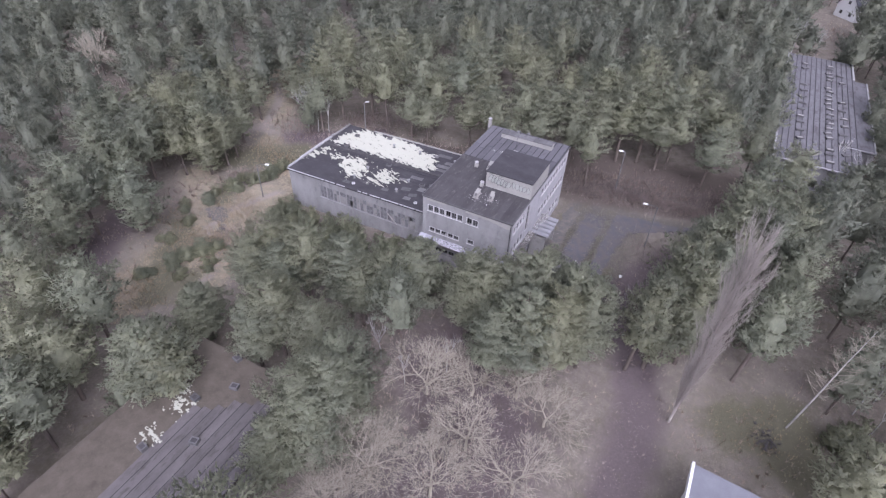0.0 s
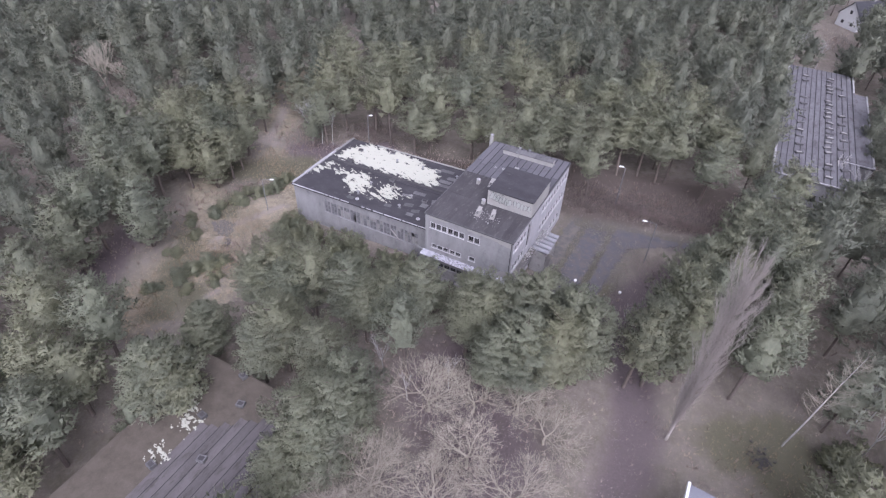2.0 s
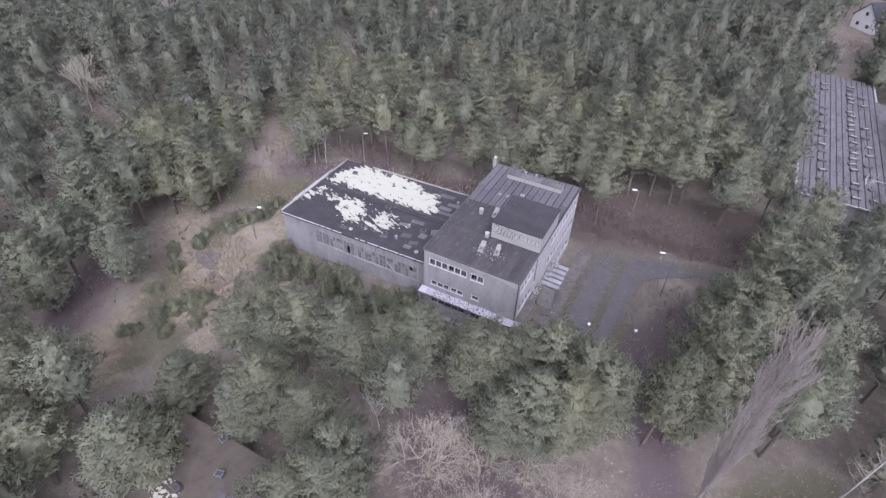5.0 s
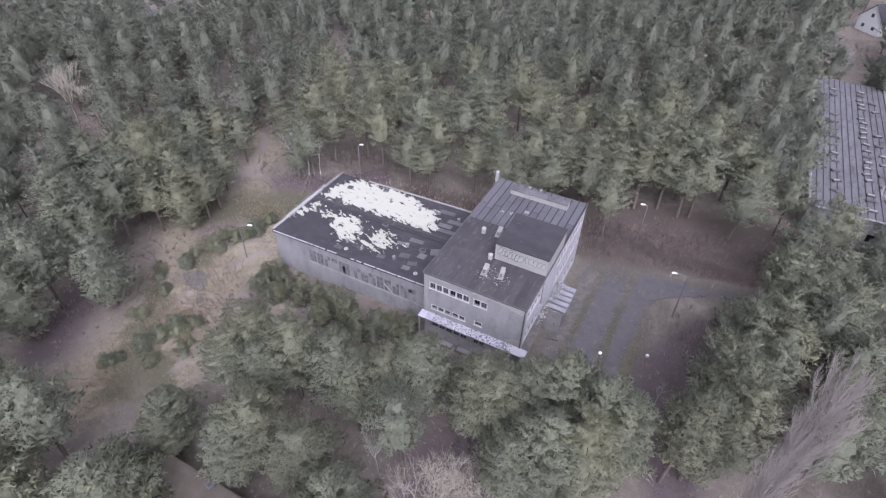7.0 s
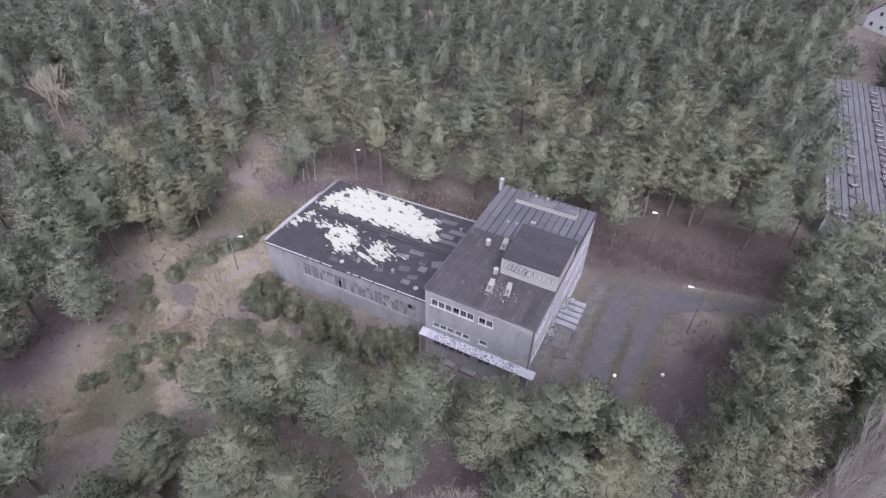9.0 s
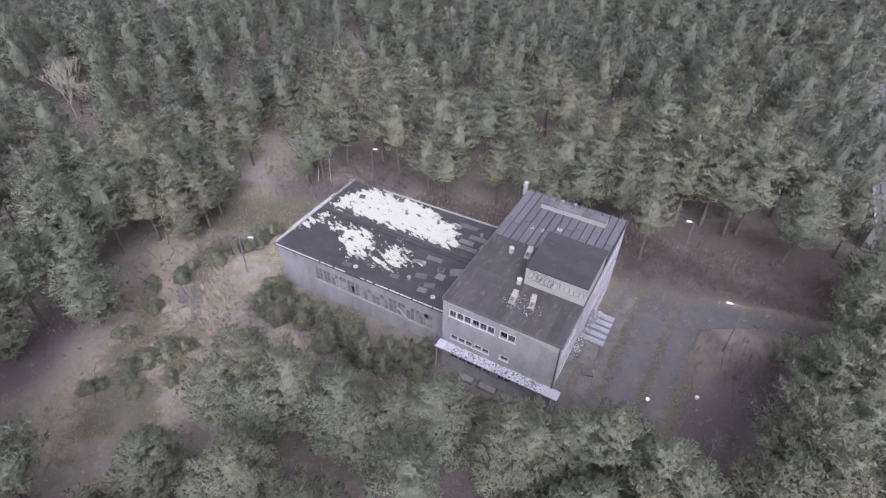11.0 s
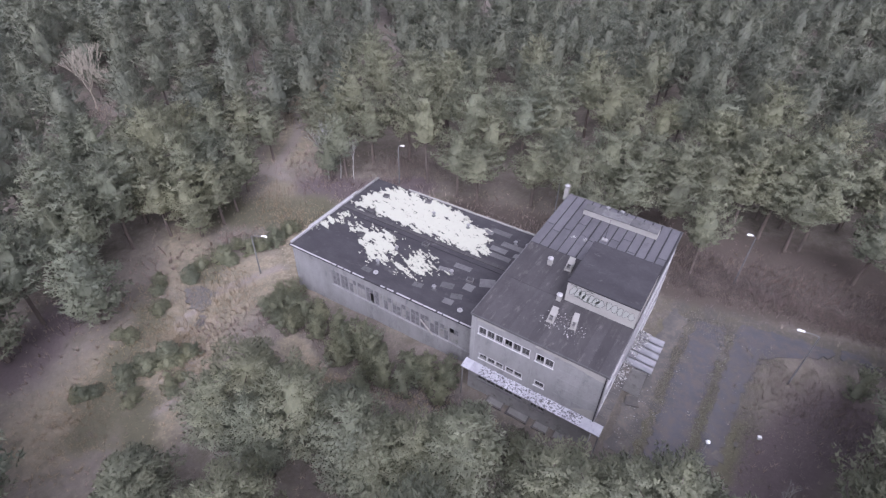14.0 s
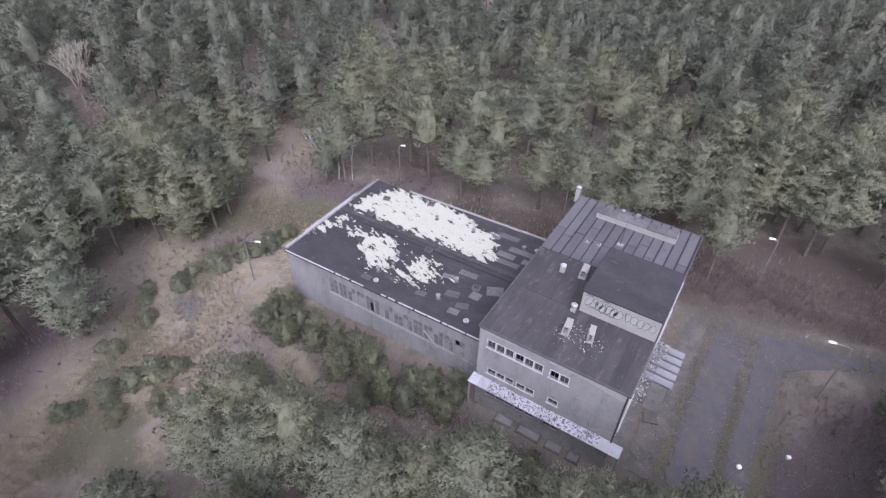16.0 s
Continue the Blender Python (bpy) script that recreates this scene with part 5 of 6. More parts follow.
# ---- trees ----
def sprays(rnd, centres, dirs, size, blades, width, soft=None, wild=0.62):
    """Needle sprays: at each centre a tuft of narrow blades that fans out round a direction. With soft, also the way each blade of a clump faces."""
    n = len(centres)
    c, a = np.repeat(centres, blades, 0), np.repeat(dirs, blades, 0)
    way = a + rnd.normal(0, wild, (n * blades, 3))
    way /= np.linalg.norm(way, axis=1, keepdims=True)
    side = np.cross(way, rnd.normal(0, 0.45, (n * blades, 3)) + (0, 0, 1))
    side /= np.linalg.norm(side, axis=1, keepdims=True) + 1e-6
    ln = (np.repeat(size, blades) * rnd.uniform(0.7, 1.25, n * blades))[:, None]
    w = width * ln
    root = c - way * ln * 0.25
    v = np.stack([root - side * w, root + side * w, c + way * ln], 1)
    if soft is None:
        return v.reshape(-1, 3)
    face = np.repeat(soft, blades, 0) + rnd.normal(0, 0.1, (n * blades, 3))
    face /= np.linalg.norm(face, axis=1, keepdims=True) + 1e-6
    turned = (np.cross(v[:, 1] - v[:, 0], v[:, 2] - v[:, 0]) * face).sum(1) < 0
    v[turned] = v[turned][:, [1, 0, 2]]
    return v.reshape(-1, 3), np.repeat(face, 3, 0)


def pine_crown(seed, height, radius, base, count, fuzz=6, size=0.32, point=0.6, spray=1.0, fans=5, core=0.58):
    """Crown of a pine: a lumpy heart round the trunk, and whorls of rising boughs, shorter towards the top, that end in rounded fans of needles. Returns corners, triangles, normals and limb paths."""
    r = np.random.RandomState(seed)
    levels = max(5, int(height * (1 - base) / 1.05))
    boughs, limbs = [], []
    lop, lopped = r.uniform(0, 2 * math.pi), r.uniform(0.05, 0.2)

    def reach(u):
        return radius * (min(1.0, 0.55 + 1.5 * u) * (1 - u ** 1.6) ** point * 1.04 + 0.05)

    for k in range(levels):
        u = k / (levels - 0.4)
        z, wide = height * (base + (1 - base) * u), reach(u)
        arms = max(3, int(round(2.3 + 1.5 * wide)))
        turn = r.uniform(0, 2 * math.pi)
        for a in range(arms):
            if r.uniform() < 0.09:
                continue
            ang = turn + 2 * math.pi * (a + r.uniform(-0.24, 0.24)) / arms
            ln = wide * r.uniform(0.74, 1.14) * (1 + lopped * math.cos(ang - lop))
            rise = r.uniform(0.2, 0.42) + 0.3 * u
            d = np.array([math.cos(ang), math.sin(ang), 0.0])
            start = np.array([0, 0, z - 0.3 + r.uniform(-0.5, 0.5)])
            side = np.array([-d[1], d[0], 0.0])
            for k in range(max(2, int(round(fans * (0.35 + 0.65 * ln / radius))))):
                f = 0.98 - 0.52 * r.uniform() ** 1.3
                half = (0.13 * radius + 0.12) * r.uniform(0.75, 1.25) * (0.65 + 0.35 * ln / radius) * spray
                at = start + d * (ln * f - half * 0.6) + side * r.uniform(-1, 1) * ln * 0.34 * (1.35 - f) * 1.5 + (0, 0, ln * rise * f * f + r.uniform(-0.2, 0.25))
                boughs.append((at, d, half, half * r.uniform(0.7, 0.95), rise + r.uniform(-0.1, 0.25)))
            limbs.append((start, start + d * ln * 0.3 + (0, 0, ln * rise * 0.15), start + d * ln * 0.62 + (0, 0, ln * rise * 0.45)))
    for k in range(7):
        ang = 2.1 * k + r.uniform(0, 1)
        d = np.array([math.cos(ang), math.sin(ang), 0.0])
        boughs.append((np.array([0, 0, height * (0.965 - 0.018 * k)]) + d * (0.2 + 0.12 * k), d, 0.55, 0.45, 1.0))
    if len(boughs) > count:
        boughs = [boughs[i] for i in sorted(r.choice(len(boughs) - 7, count - 7, False))] + boughs[-7:]
    v, tris, face = foliage(r, boughs, fuzz, size)
    # the heart: a closed body of close-set lumps inside the boughs
    rings, around = (16, 24) if fuzz > 15 else (8, 12)
    us = np.linspace(0.04, 0.8, rings)
    ang = 2 * math.pi * np.arange(around) / around
    rad = np.array([reach(u) for u in us])[:, None] * np.ones(around)
    heart = np.stack([rad * np.cos(ang), rad * np.sin(ang), np.repeat((height * (base + (1 - base) * us))[:, None], around, 1)], 2).reshape(-1, 3)
    lump = np.array([0.8 - 0.5 * noise.voronoi((q[0] * 0.62 + seed, q[1] * 0.62, q[2] * 0.8))[0][0] + 0.12 * noise.noise((q[0] * 0.5, q[1] * 0.5 + seed, q[2] * 0.5)) for q in heart])
    shrink = np.repeat(core * (1.22 - 0.5 * us), around)
    heart = heart * np.column_stack([lump, lump, np.ones(len(lump))]) * np.column_stack([shrink, shrink, np.ones(len(shrink))]) + (0, 0, 0.12) * lump[:, None]
    heart = np.concatenate([heart, [[0, 0, height * (base + 0.01)], [0, 0, height * (base + (1 - base) * 0.83)]]])
    n = rings * around
    quads = [(i * around + k, i * around + (k + 1) % around, (i + 1) * around + (k + 1) % around, (i + 1) * around + k) for i in range(rings - 1) for k in range(around)]
    body = [t for a, b, c, d in quads for t in ((a, b, c), (a, c, d))]
    body += [(n, (k + 1) % around, k) for k in range(around)] + [(n + 1, n - around + k, n - around + (k + 1) % around) for k in range(around)]
    body = np.array(body)
    flat = np.cross(heart[body[:, 1]] - heart[body[:, 0]], heart[body[:, 2]] - heart[body[:, 0]])
    out = np.zeros_like(heart)
    for k in range(3):
        np.add.at(out, body[:, k], flat)
    out /= np.linalg.norm(out, axis=1, keepdims=True) + 1e-6
    out = out * 0.5 + heart * (1, 1, 0) / (radius + 0.1) * 0.6 + (0, 0, 0.4)
    out /= np.linalg.norm(out, axis=1, keepdims=True) + 1e-6
    return np.concatenate([v, heart]), np.concatenate([tris, body + len(v)]), np.concatenate([face, out]), limbs


def foliage(r, boughs, fuzz, size):
    """Boughs of a conifer: each a loose rounded fan filled with needle sprays that rise and point outwards."""
    p, d = np.array([b[0] for b in boughs], float), np.array([b[1] for b in boughs], float)
    long, wide, rise = (np.array([b[i] for b in boughs], float)[:, None] for i in (2, 3, 4))
    n = len(p)
    s = np.stack([-d[:, 1], d[:, 0], np.zeros(n)], 1)
    up = np.array([0, 0, 1.0])
    body = p * (1, 1, 0)
    body /= np.abs(body).max() + 0.1
    o = r.normal(0, 1, (n, fuzz, 3))
    o *= r.uniform(0.6, 1.0, (n, fuzz, 1)) ** 0.5 / (np.linalg.norm(o, axis=2, keepdims=True) + 1e-6)
    x, y, z = o[..., 0], o[..., 1], o[..., 2]
    c = p[:, None] + d[:, None] * (x * long)[..., None] + s[:, None] * (y * wide * (1 + 0.25 * x))[..., None] + up * ((z * 0.36 + rise * x) * long)[..., None]
    f = d[:, None] * (x * 0.45 + 0.1)[..., None] + s[:, None] * y[..., None] * 0.45 + up * (np.maximum(z, -0.3) * 0.45 + 0.45)[..., None] + body[:, None] * 0.6
    f /= np.linalg.norm(f, axis=2, keepdims=True) + 1e-6
    way = d[:, None] * (0.35 + 0.5 * x)[..., None] + s[:, None] * y[..., None] * 0.6 + up * (0.45 + 0.35 * z)[..., None]
    v, face = sprays(r, c.reshape(-1, 3), way.reshape(-1, 3), size * r.uniform(0.6, 1.2, n * fuzz), 1, 0.22, f.reshape(-1, 3), 0.5)
    return v, np.arange(len(v)).reshape(-1, 3), face


def triangles(v):
    return np.arange(len(v)).reshape(-1, 3)


def pine_model(name, seed, height, radius, base, count, label, material="pine", point=0.55, size=0.4, fuzz=6):
    """A pine: trunk with its limbs, and crown."""
    tree = tagged(new(name), label, "tree", "pines")
    r = random.Random(seed)
    v, tris, facing, limbs = pine_crown(seed, height, radius, base, count, fuzz, size, point)
    lean = (r.uniform(-0.4, 0.4), r.uniform(-0.4, 0.4))
    t = Mesh()
    w = 0.011 * height + 0.04
    t.tube([(0, 0, -0.5), (lean[0] * 0.4, lean[1] * 0.4, height * 0.35), (lean[0] * 0.5, lean[1] * 0.5, height * 0.65), (0, 0, height * 0.96)], [w * 1.25, w, w * 0.7, w * 0.15], 7)
    for path in limbs[::2]:
        t.tube(path, [0.06, 0.04, 0.015], 4)
    part("trunk", t, M["bark"], tree)
    crown = part("crown", big_mesh("crown", v, tris, M[material], facing), M[material], tree)
    return tree


# seed, crown radius, height of its foot, taper
MODELS = [(11, 4.2, 0.38, 0.65), (12, 4.4, 0.44, 0.6), (13, 4.0, 0.24, 0.65), (14, 4.6, 0.46, 0.52), (15, 3.8, 0.2, 0.6), (16, 4.3, 0.48, 0.48), (17, 4.2, 0.3, 0.6), (18, 4.4, 0.36, 0.55), (19, 4.0, 0.26, 0.7)]
pines = [pine_model("pine_tree", s, 15, rad, b, 330, "tall pine with a rounded grey-green crown on a bare trunk", point=p, size=0.42 if s < 17 else 0.25, fuzz=20 if s < 17 else 74) for s, rad, b, p in MODELS]
for n, p in enumerate(pines):
    p.matrix_basis = pose(-160 - 7 * n, -20, lie(-160))
taken = []


STANDS = {"west": (2, 4, 0, 2, 1), "west2": (2, 1, 4, 0), "north": (0, 1, 3, 5), "north2": (1, 0, 3, 5), "east": (0, 1, 3, 2), "front": (6, 7, 8), "front2": (6, 7, 8)}


def plant(x, y, h, r, kinds=(0, 1, 3, 5, 1)):
    m = pines[rng.choice(kinds)]
    rad = (4.2, 4.4, 4.0, 4.6, 3.8, 4.3, 4.2, 4.4, 4.0)[pines.index(m)]
    s = r / rad
    t = copy_thing(m, pose(x, y, lie(x) - 0.1, rng.uniform(-3, 3), rng.uniform(-3, 3), rng.uniform(0, 360)))
    t.scale = (s, s, h / 15)
    taken.append((x, y, r))
    return t


def stand(kind, trees):
    """Plants the pines of one stretch of the wood: x, y, height, crown radius."""
    for x, y, h, r in trees:
        plant(x, y, h, r * (1.22 if kind in ("north", "north2") else 1.08), STANDS[kind])


stand("west", [
    (-98.5, 1.8, 13, 4.2), (-95.7, 4.5, 13, 3.8), (-92.4, 9.0, 12, 3.8), (-89.6, 15.4, 13, 4.2), (-86.7, 17.2, 13, 3.8), (-83.0, 20.8, 13, 4.2),
    (-80.7, 25.6, 13, 4.5), (-75.2, 26.9, 12, 4), (-70.6, 16.2, 12.5, 3.8), (-72.5, 12.2, 13, 4.0), (-73.9, 7.9, 15, 4.5), (-77.6, 0.3, 15, 4.8),
    (-75.8, 2.8, 14, 4.2), (-69.8, 6.5, 14, 4.2), (-81.3, -9.1, 16, 5), (-78.3, -7.8, 15, 4.5), (-73.8, -4.9, 16, 4.2), (-67.0, 3.1, 13, 4.0),
])
stand("west", [
    (-67.6, 11.0, 10, 3.2), (-73.4, -13.8, 16, 5), (-71.4, -10.8, 15, 4.5), (-71.4, 0.4, 12, 4), (-66.5, 7.2, 12, 4),
])
stand("west2", [
    (-62.6, -17.0, 15, 4.6), (-105.4, 32.9, 12, 4), (-98.7, 38.1, 12, 4.6), (-99.1, 33.4, 12, 4), (-87.3, 43.2, 10, 4.2), (-73.9, 38.8, 10, 4),
    (-69.5, 40.6, 12, 4), (-60.4, 27.4, 10, 2.8), (-69.5, -21.5, 16, 4.8), (-66.5, -27.5, 16, 4.8), (-50.9, -40.7, 16, 5.2), (-61.1, -36.8, 16, 4.6),
    (-43.7, -46.9, 15, 5), (-39.6, -45.8, 14, 5), (-28.5, -40.0, 13, 4.4), (-35.9, -52.0, 14, 5),
])
stand("front", [
    (-17.8, -16.5, 15, 4.6), (-24.2, -17.5, 15, 4.6), (-31.1, -17.5, 14, 4.6), (-31.9, -21.3, 13, 4.4), (-26.3, -20.5, 13, 4), (-14.8, -17.7, 13, 4),
    (-9.0, -12.7, 15, 5), (-11.8, -15.2, 13, 4.2), (-0.8, -12.8, 16, 4.6), (1.8, -12.7, 16, 4.6), (7.8, -9.2, 18, 5), (5.5, -11.1, 17, 4.6),
    (11.4, -9.9, 18, 4.8), (15.1, -9.8, 17, 4.4), (9.0, -17.2, 18, 4.8), (12.8, -15.4, 17, 4.6), (5.4, -18.8, 15, 4),
])
stand("front2", [
    (-21.3, -27.6, 15, 4.5), (-22.9, -30.6, 13, 4), (-14.1, -28.3, 14, 4.2), (-33.8, -30.5, 10, 4), (-30.4, -40.7, 15, 5.4), (-7.8, -31.8, 15, 4.4),
    (-6.3, -34.9, 16, 5), (-8.3, -37.3, 15, 4.6), (-9.6, -42.0, 11, 4.0), (-7.0, -39.4, 13, 4.6), (-32.3, -31.3, 9, 3.6),
])
stand("east", [
    (30.6, 25.5, 16, 4.4), (36.1, 30.0, 16, 4.4), (32.5, 20.3, 16, 4), (37.2, 22.6, 16, 4.5), (28.5, 13.2, 17, 4.4), (26.0, 15.2, 15, 4),
    (30.5, 10.3, 17, 4.4), (27.2, 10.5, 16, 4), (35.0, 16.5, 17, 5), (23.8, 2.7, 17, 4.4), (25.1, 0.6, 17, 4.4), (28.0, 4.9, 17, 4.2),
    (23.5, -5.4, 17, 4.4), (27.3, -2.4, 17, 4), (21.3, -7.0, 16, 4), (36.0, 2.5, 18, 4.5), (34.8, -1.5, 18, 4.5), (38.0, 12.3, 17, 4.5),
])
stand("east", [
    (37.4, 45.1, 14, 4.6), (32.7, 38.2, 14, 4.2),
])
stand("north", [
    (-66.5, 42.5, 16, 4), (-58.1, 29.0, 13, 3.4), (-72.8, 57.4, 17, 4.5), (-57.9, 36.4, 14, 3.8), (-57.6, 51.5, 17, 5.2), (-53.6, 56.0, 17, 5.2),
    (-40.8, 45.1, 17, 4.4), (-35.5, 41.7, 14, 4), (-31.6, 56.4, 17, 4.5), (-28.7, 53.2, 14, 4.4), (-32.5, 49.8, 15, 4.2), (-37.6, 34.7, 13, 4),
    (-25.1, 38.7, 12, 4), (-33.6, 34.9, 11, 4), (-15.2, 42.3, 15, 4.4), (-9.1, 45.1, 15, 4.4), (-4.8, 47.0, 15, 4),
])
stand("north2", [
    (-2.4, 57.1, 16, 4.4), (1.5, 57.7, 15, 4.4), (0.6, 47.1, 14, 4.6), (8.5, 55.9, 16, 4.5), (4.5, 52.2, 16, 4), (-12.3, 30.4, 13, 3.2),
    (-18.1, 37.1, 14, 3.4), (12.1, 55.1, 16, 4.5), (15.4, 50.4, 15, 4.4), (-3.4, 42.2, 13, 4), (5.5, 47.8, 14, 4), (-10.0, 39.3, 13, 4),
    (9.5, 50.2, 14, 4.4), (13.6, 49.0, 13, 4.2),
])

# clearings that stay free of pines: (x, y, radius)
OPEN = [(-7, 13, 24), (-30, 12, 20), (-48, 4, 15), (-53, -12, 12), (-48, -24, 9), (-58, 18, 9), (-68, 24, 4), (8, 14, 21), (20, 26, 12), (24, -4, 6), (25, -14, 7), (25, -26, 8), (26, -40, 10), (38, -10, 11), (38, -28, 12), (-21, -42, 11.5), (-21, -60, 12), (-21, -78, 12), (6, -32, 13), (4, -44, 12), (-30, -8, 9), (-40, -14, 8), (-20, -8, 6), (-72, 28, 3.5)]
OPEN += [(-80, 40, 3), (-88, 50, 3), (-94, 64, 6), (-102, 48, 6), (-104, 25, 5), (-114, 15, 6), (-122, 6, 6), (-95, 80, 6), (-94, 95, 6), (42, 62, 10), (42, 78, 11), (42, 94, 11), (42, 110, 12), (58, 196, 13), (48, 180, 9), (46, 168, 9), (44, 150, 6), (76, 204, 12), (-152, 76, 10), (-145, 69, 5), (30, 33, 6), (42, 34, 6), (20, 20, 7), (-64, -8, 4)]
OPEN += [(28, -11, 3), (-57, -23, 7), (-55, -33, 5), (-66, -17, 3), (-60, -16, 5)]

OPEN += [(-125.4, 21.2, 5), (-119.5, 16, 4), (-46, 28, 6), (-51, 33, 5), (-62, -26, 5), (-63, -20, 4), (-38, -38, 5), (17.4, -23.4, 5), (8, 40, 6), (13, 37, 5), (16, 42, 5), (20, 38, 5), (24, 42, 4)]
OPEN += [(-44.1, -27.3, 6), (-54.4, -25.7, 6), (-44.8, -19.8, 4), (-44.9, -31.9, 5), (-54.0, -17.9, 4)]

for x, y in ((-103, 49), (-98, 56), (-95.8, 71), (-92, 84), (-85.8, 44.4), (-79, 38), (-121, 16), (-122, 4), (-112, 18), (46, 150), (47, 166), (44, 138)):
    OPEN += [(x + 0.75 * d, y - 0.66 * d, 3.0) for d in (0, 8, 16, 24, 31)] if x < 0 else [(x, y, 9)]


def free(x, y, gap):
    return all(math.hypot(x - a, y - b) > r for a, b, r in OPEN) and all(math.hypot(x - a, y - b) > gap + 0.42 * r for a, b, r in taken)


def in_view(x, y):
    """The part of the wood that lies round the flight."""
    return (-1.55 * (y + 62) - 105 < x - 20 < 0.62 * (y + 62) + 45) and -75 < y < 188 + 0.634 * x


near_left, far_spots = 60, []
tries = 0
while tries < 12000:
    tries += 1
    x, y = rng.uniform(-260, 120), rng.uniform(-75, 250)
    if not in_view(x, y) or not free(x, y, 4.3):
        continue
    r, h = rng.uniform(3.7, 5.6), rng.uniform(11, 19)
    taken.append((x, y, r))
    far_spots.append((min(math.hypot(x + 20, y - 15), math.hypot(x - 8, y + 40) + 15), x, y, r, h))
far_spots.sort()
for _, x, y, r, h in far_spots[:near_left]:
    plant(x, y, h, r)
    taken.pop()


def far_wood(spots):
    """The wood beyond, in one mesh: crowns and trunks."""
    crowns = [pine_crown(40 + k, 15, 4.2, 0.3, 115, 18, 0.58, 0.55, 1.3, 3)[:3] for k in range(6)]
    coarse = [pine_crown(50 + k, 15, 4.3, 0.36, 76, 13, 0.85, 0.5, 1.55, 2)[:3] for k in range(6)]
    out, ways, tris, count, trunks = [], [], [], 0, Mesh()
    for n, (away, x, y, r, h) in enumerate(spots):
        a = rng.uniform(0, 6.28)
        turn = np.array([[math.cos(a), -math.sin(a), 0], [math.sin(a), math.cos(a), 0], [0, 0, 1]])
        crown, faces, facing = (crowns if away < 120 else coarse)[n % 6]
        out.append(crown @ turn.T * (r / 4.2, r / 4.2, h / 15) + (x, y, lie(x)))
        ways.append(facing @ turn.T)
        tris.append(faces + count)
        count += len(crown)
        trunks.tube([(x, y, lie(x) - 0.4), (x, y, lie(x) + h * 0.9)], [0.2, 0.04], 5)
    v = np.concatenate(out)
    wood = tagged(new("far_pine_wood"), "dense pine wood of grey-green crowns reaching into the distance", "forest", kind="stuff")
    part("crowns", big_mesh("crowns", v, np.concatenate(tris), M["pine_far"], np.concatenate(ways)), M["pine_far"], wood)
    part("trunks", trunks, M["bark"], wood)


far_wood(far_spots[near_left:])
for p in pines:
    for o in (*p.children_recursive, p):
        bpy.data.objects.remove(o)


# ---- young evergreens and bushes ----
def bush_model(name, seed, height, radius, count, label, material, category="bush"):
    b = tagged(new(name), label, category, "evergreen bushes")
    v, tris, facing, limbs = pine_crown(seed, height, radius, 0.02, count * 2, 34, 0.26, 0.6, 1.1, 4, 0.5)
    t = Mesh().tube([(0, 0, -0.3), (0, 0, height * 0.9)], [0.07, 0.015], 5)
    for path in limbs[::3]:
        t.tube(path, [0.03, 0.02, 0.01], 3)
    part("stem", t, M["bark"], b)
    part("foliage", big_mesh("foliage", v, tris, M[material], facing), M[material], b)
    return b


bushes = [bush_model("evergreen_bush", 60 + k, 3.6, 1.9, 60, "dense dark-green young conifer bush in the rough grass", "juniper") for k in range(3)]
young = [bush_model("young_pine", 70 + k, 5.0, 1.9, 70, "young grey-green pine standing in rough grass", "pine", "tree") for k in range(2)]
# x, y, height, radius
BUSHES = [
    (-43.6, 0.6, 2.6, 1.9), (-41.7, -1.6, 2.4, 2.0), (-37.6, -0.6, 2.6, 1.8), (-40.0, -3.2, 2.0, 1.7), (-34.2, -1.0, 2.6, 1.7), (-29.0, -2.6, 4.2, 2.2), (-30.4, -5.4, 3.4, 2.0), (-26.6, -3.6, 4.4, 2.3), (-23.8, -4.8, 4.4, 2.2),
    (-45.0, -0.6, 2.4, 1.7), (-36.0, -3.4, 2.4, 1.9), (-25.4, -7.4, 2.8, 1.8), (-21.2, -4.6, 3.0, 1.8), (-19.0, -2.6, 2.2, 1.5), (-22.0, -2.0, 2.8, 1.7), (-20.4, -0.4, 2.2, 1.6), (-17.8, 0.6, 2.2, 1.5), (-12.6, -5.4, 2.2, 1.5),
]
thick = random.Random(31)
for k in range(24):
    u = thick.random()
    BUSHES.append((-45.5 + 29 * u, -1.8 - 2.6 * math.sin(3.0 * u) + thick.uniform(-1.9, 2.2), thick.uniform(1.6, 3.2) + 1.6 * (0.45 < u < 0.8), thick.uniform(1.2, 1.9)))
HEDGES = [
    (-49.5, -16.1, 2.2, 2.0), (-50.2, -18.8, 2.0, 1.9), (-51.4, -21.2, 1.8, 1.7), (-47.6, -14.6, 1.6, 1.4), (-56.8, 4.3, 2.2, 1.9), (-58.3, 0.8, 2.2, 1.9),
    (-56.3, 8.8, 2.0, 1.6), (-55.6, 6.6, 1.8, 1.5), (-59.6, -5.0, 1.8, 1.6), (-60.6, -2.2, 1.5, 1.4), (-57.8, -11.5, 1.5, 1.4), (-55.2, 11.2, 2.0, 1.5),
    (-45.5, -19.0, 1.4, 1.2), (-47.5, -22.5, 1.2, 1.3), (-57.0, -16.5, 1.2, 1.3), (-59.5, 4.0, 1.6, 1.4), (-38.0, -10.5, 1.6, 1.4), (-62.5, -8.0, 1.5, 1.5), (-53.0, -25.5, 1.6, 1.4), (47.0, -5.6, 3.2, 1.9), (48.8, -4.0, 3.4, 1.9), (48.6, -7.0, 3.0, 1.8), (50.6, -6.0, 3.0, 1.8), (50.2, -8.6, 2.6, 1.7),
]
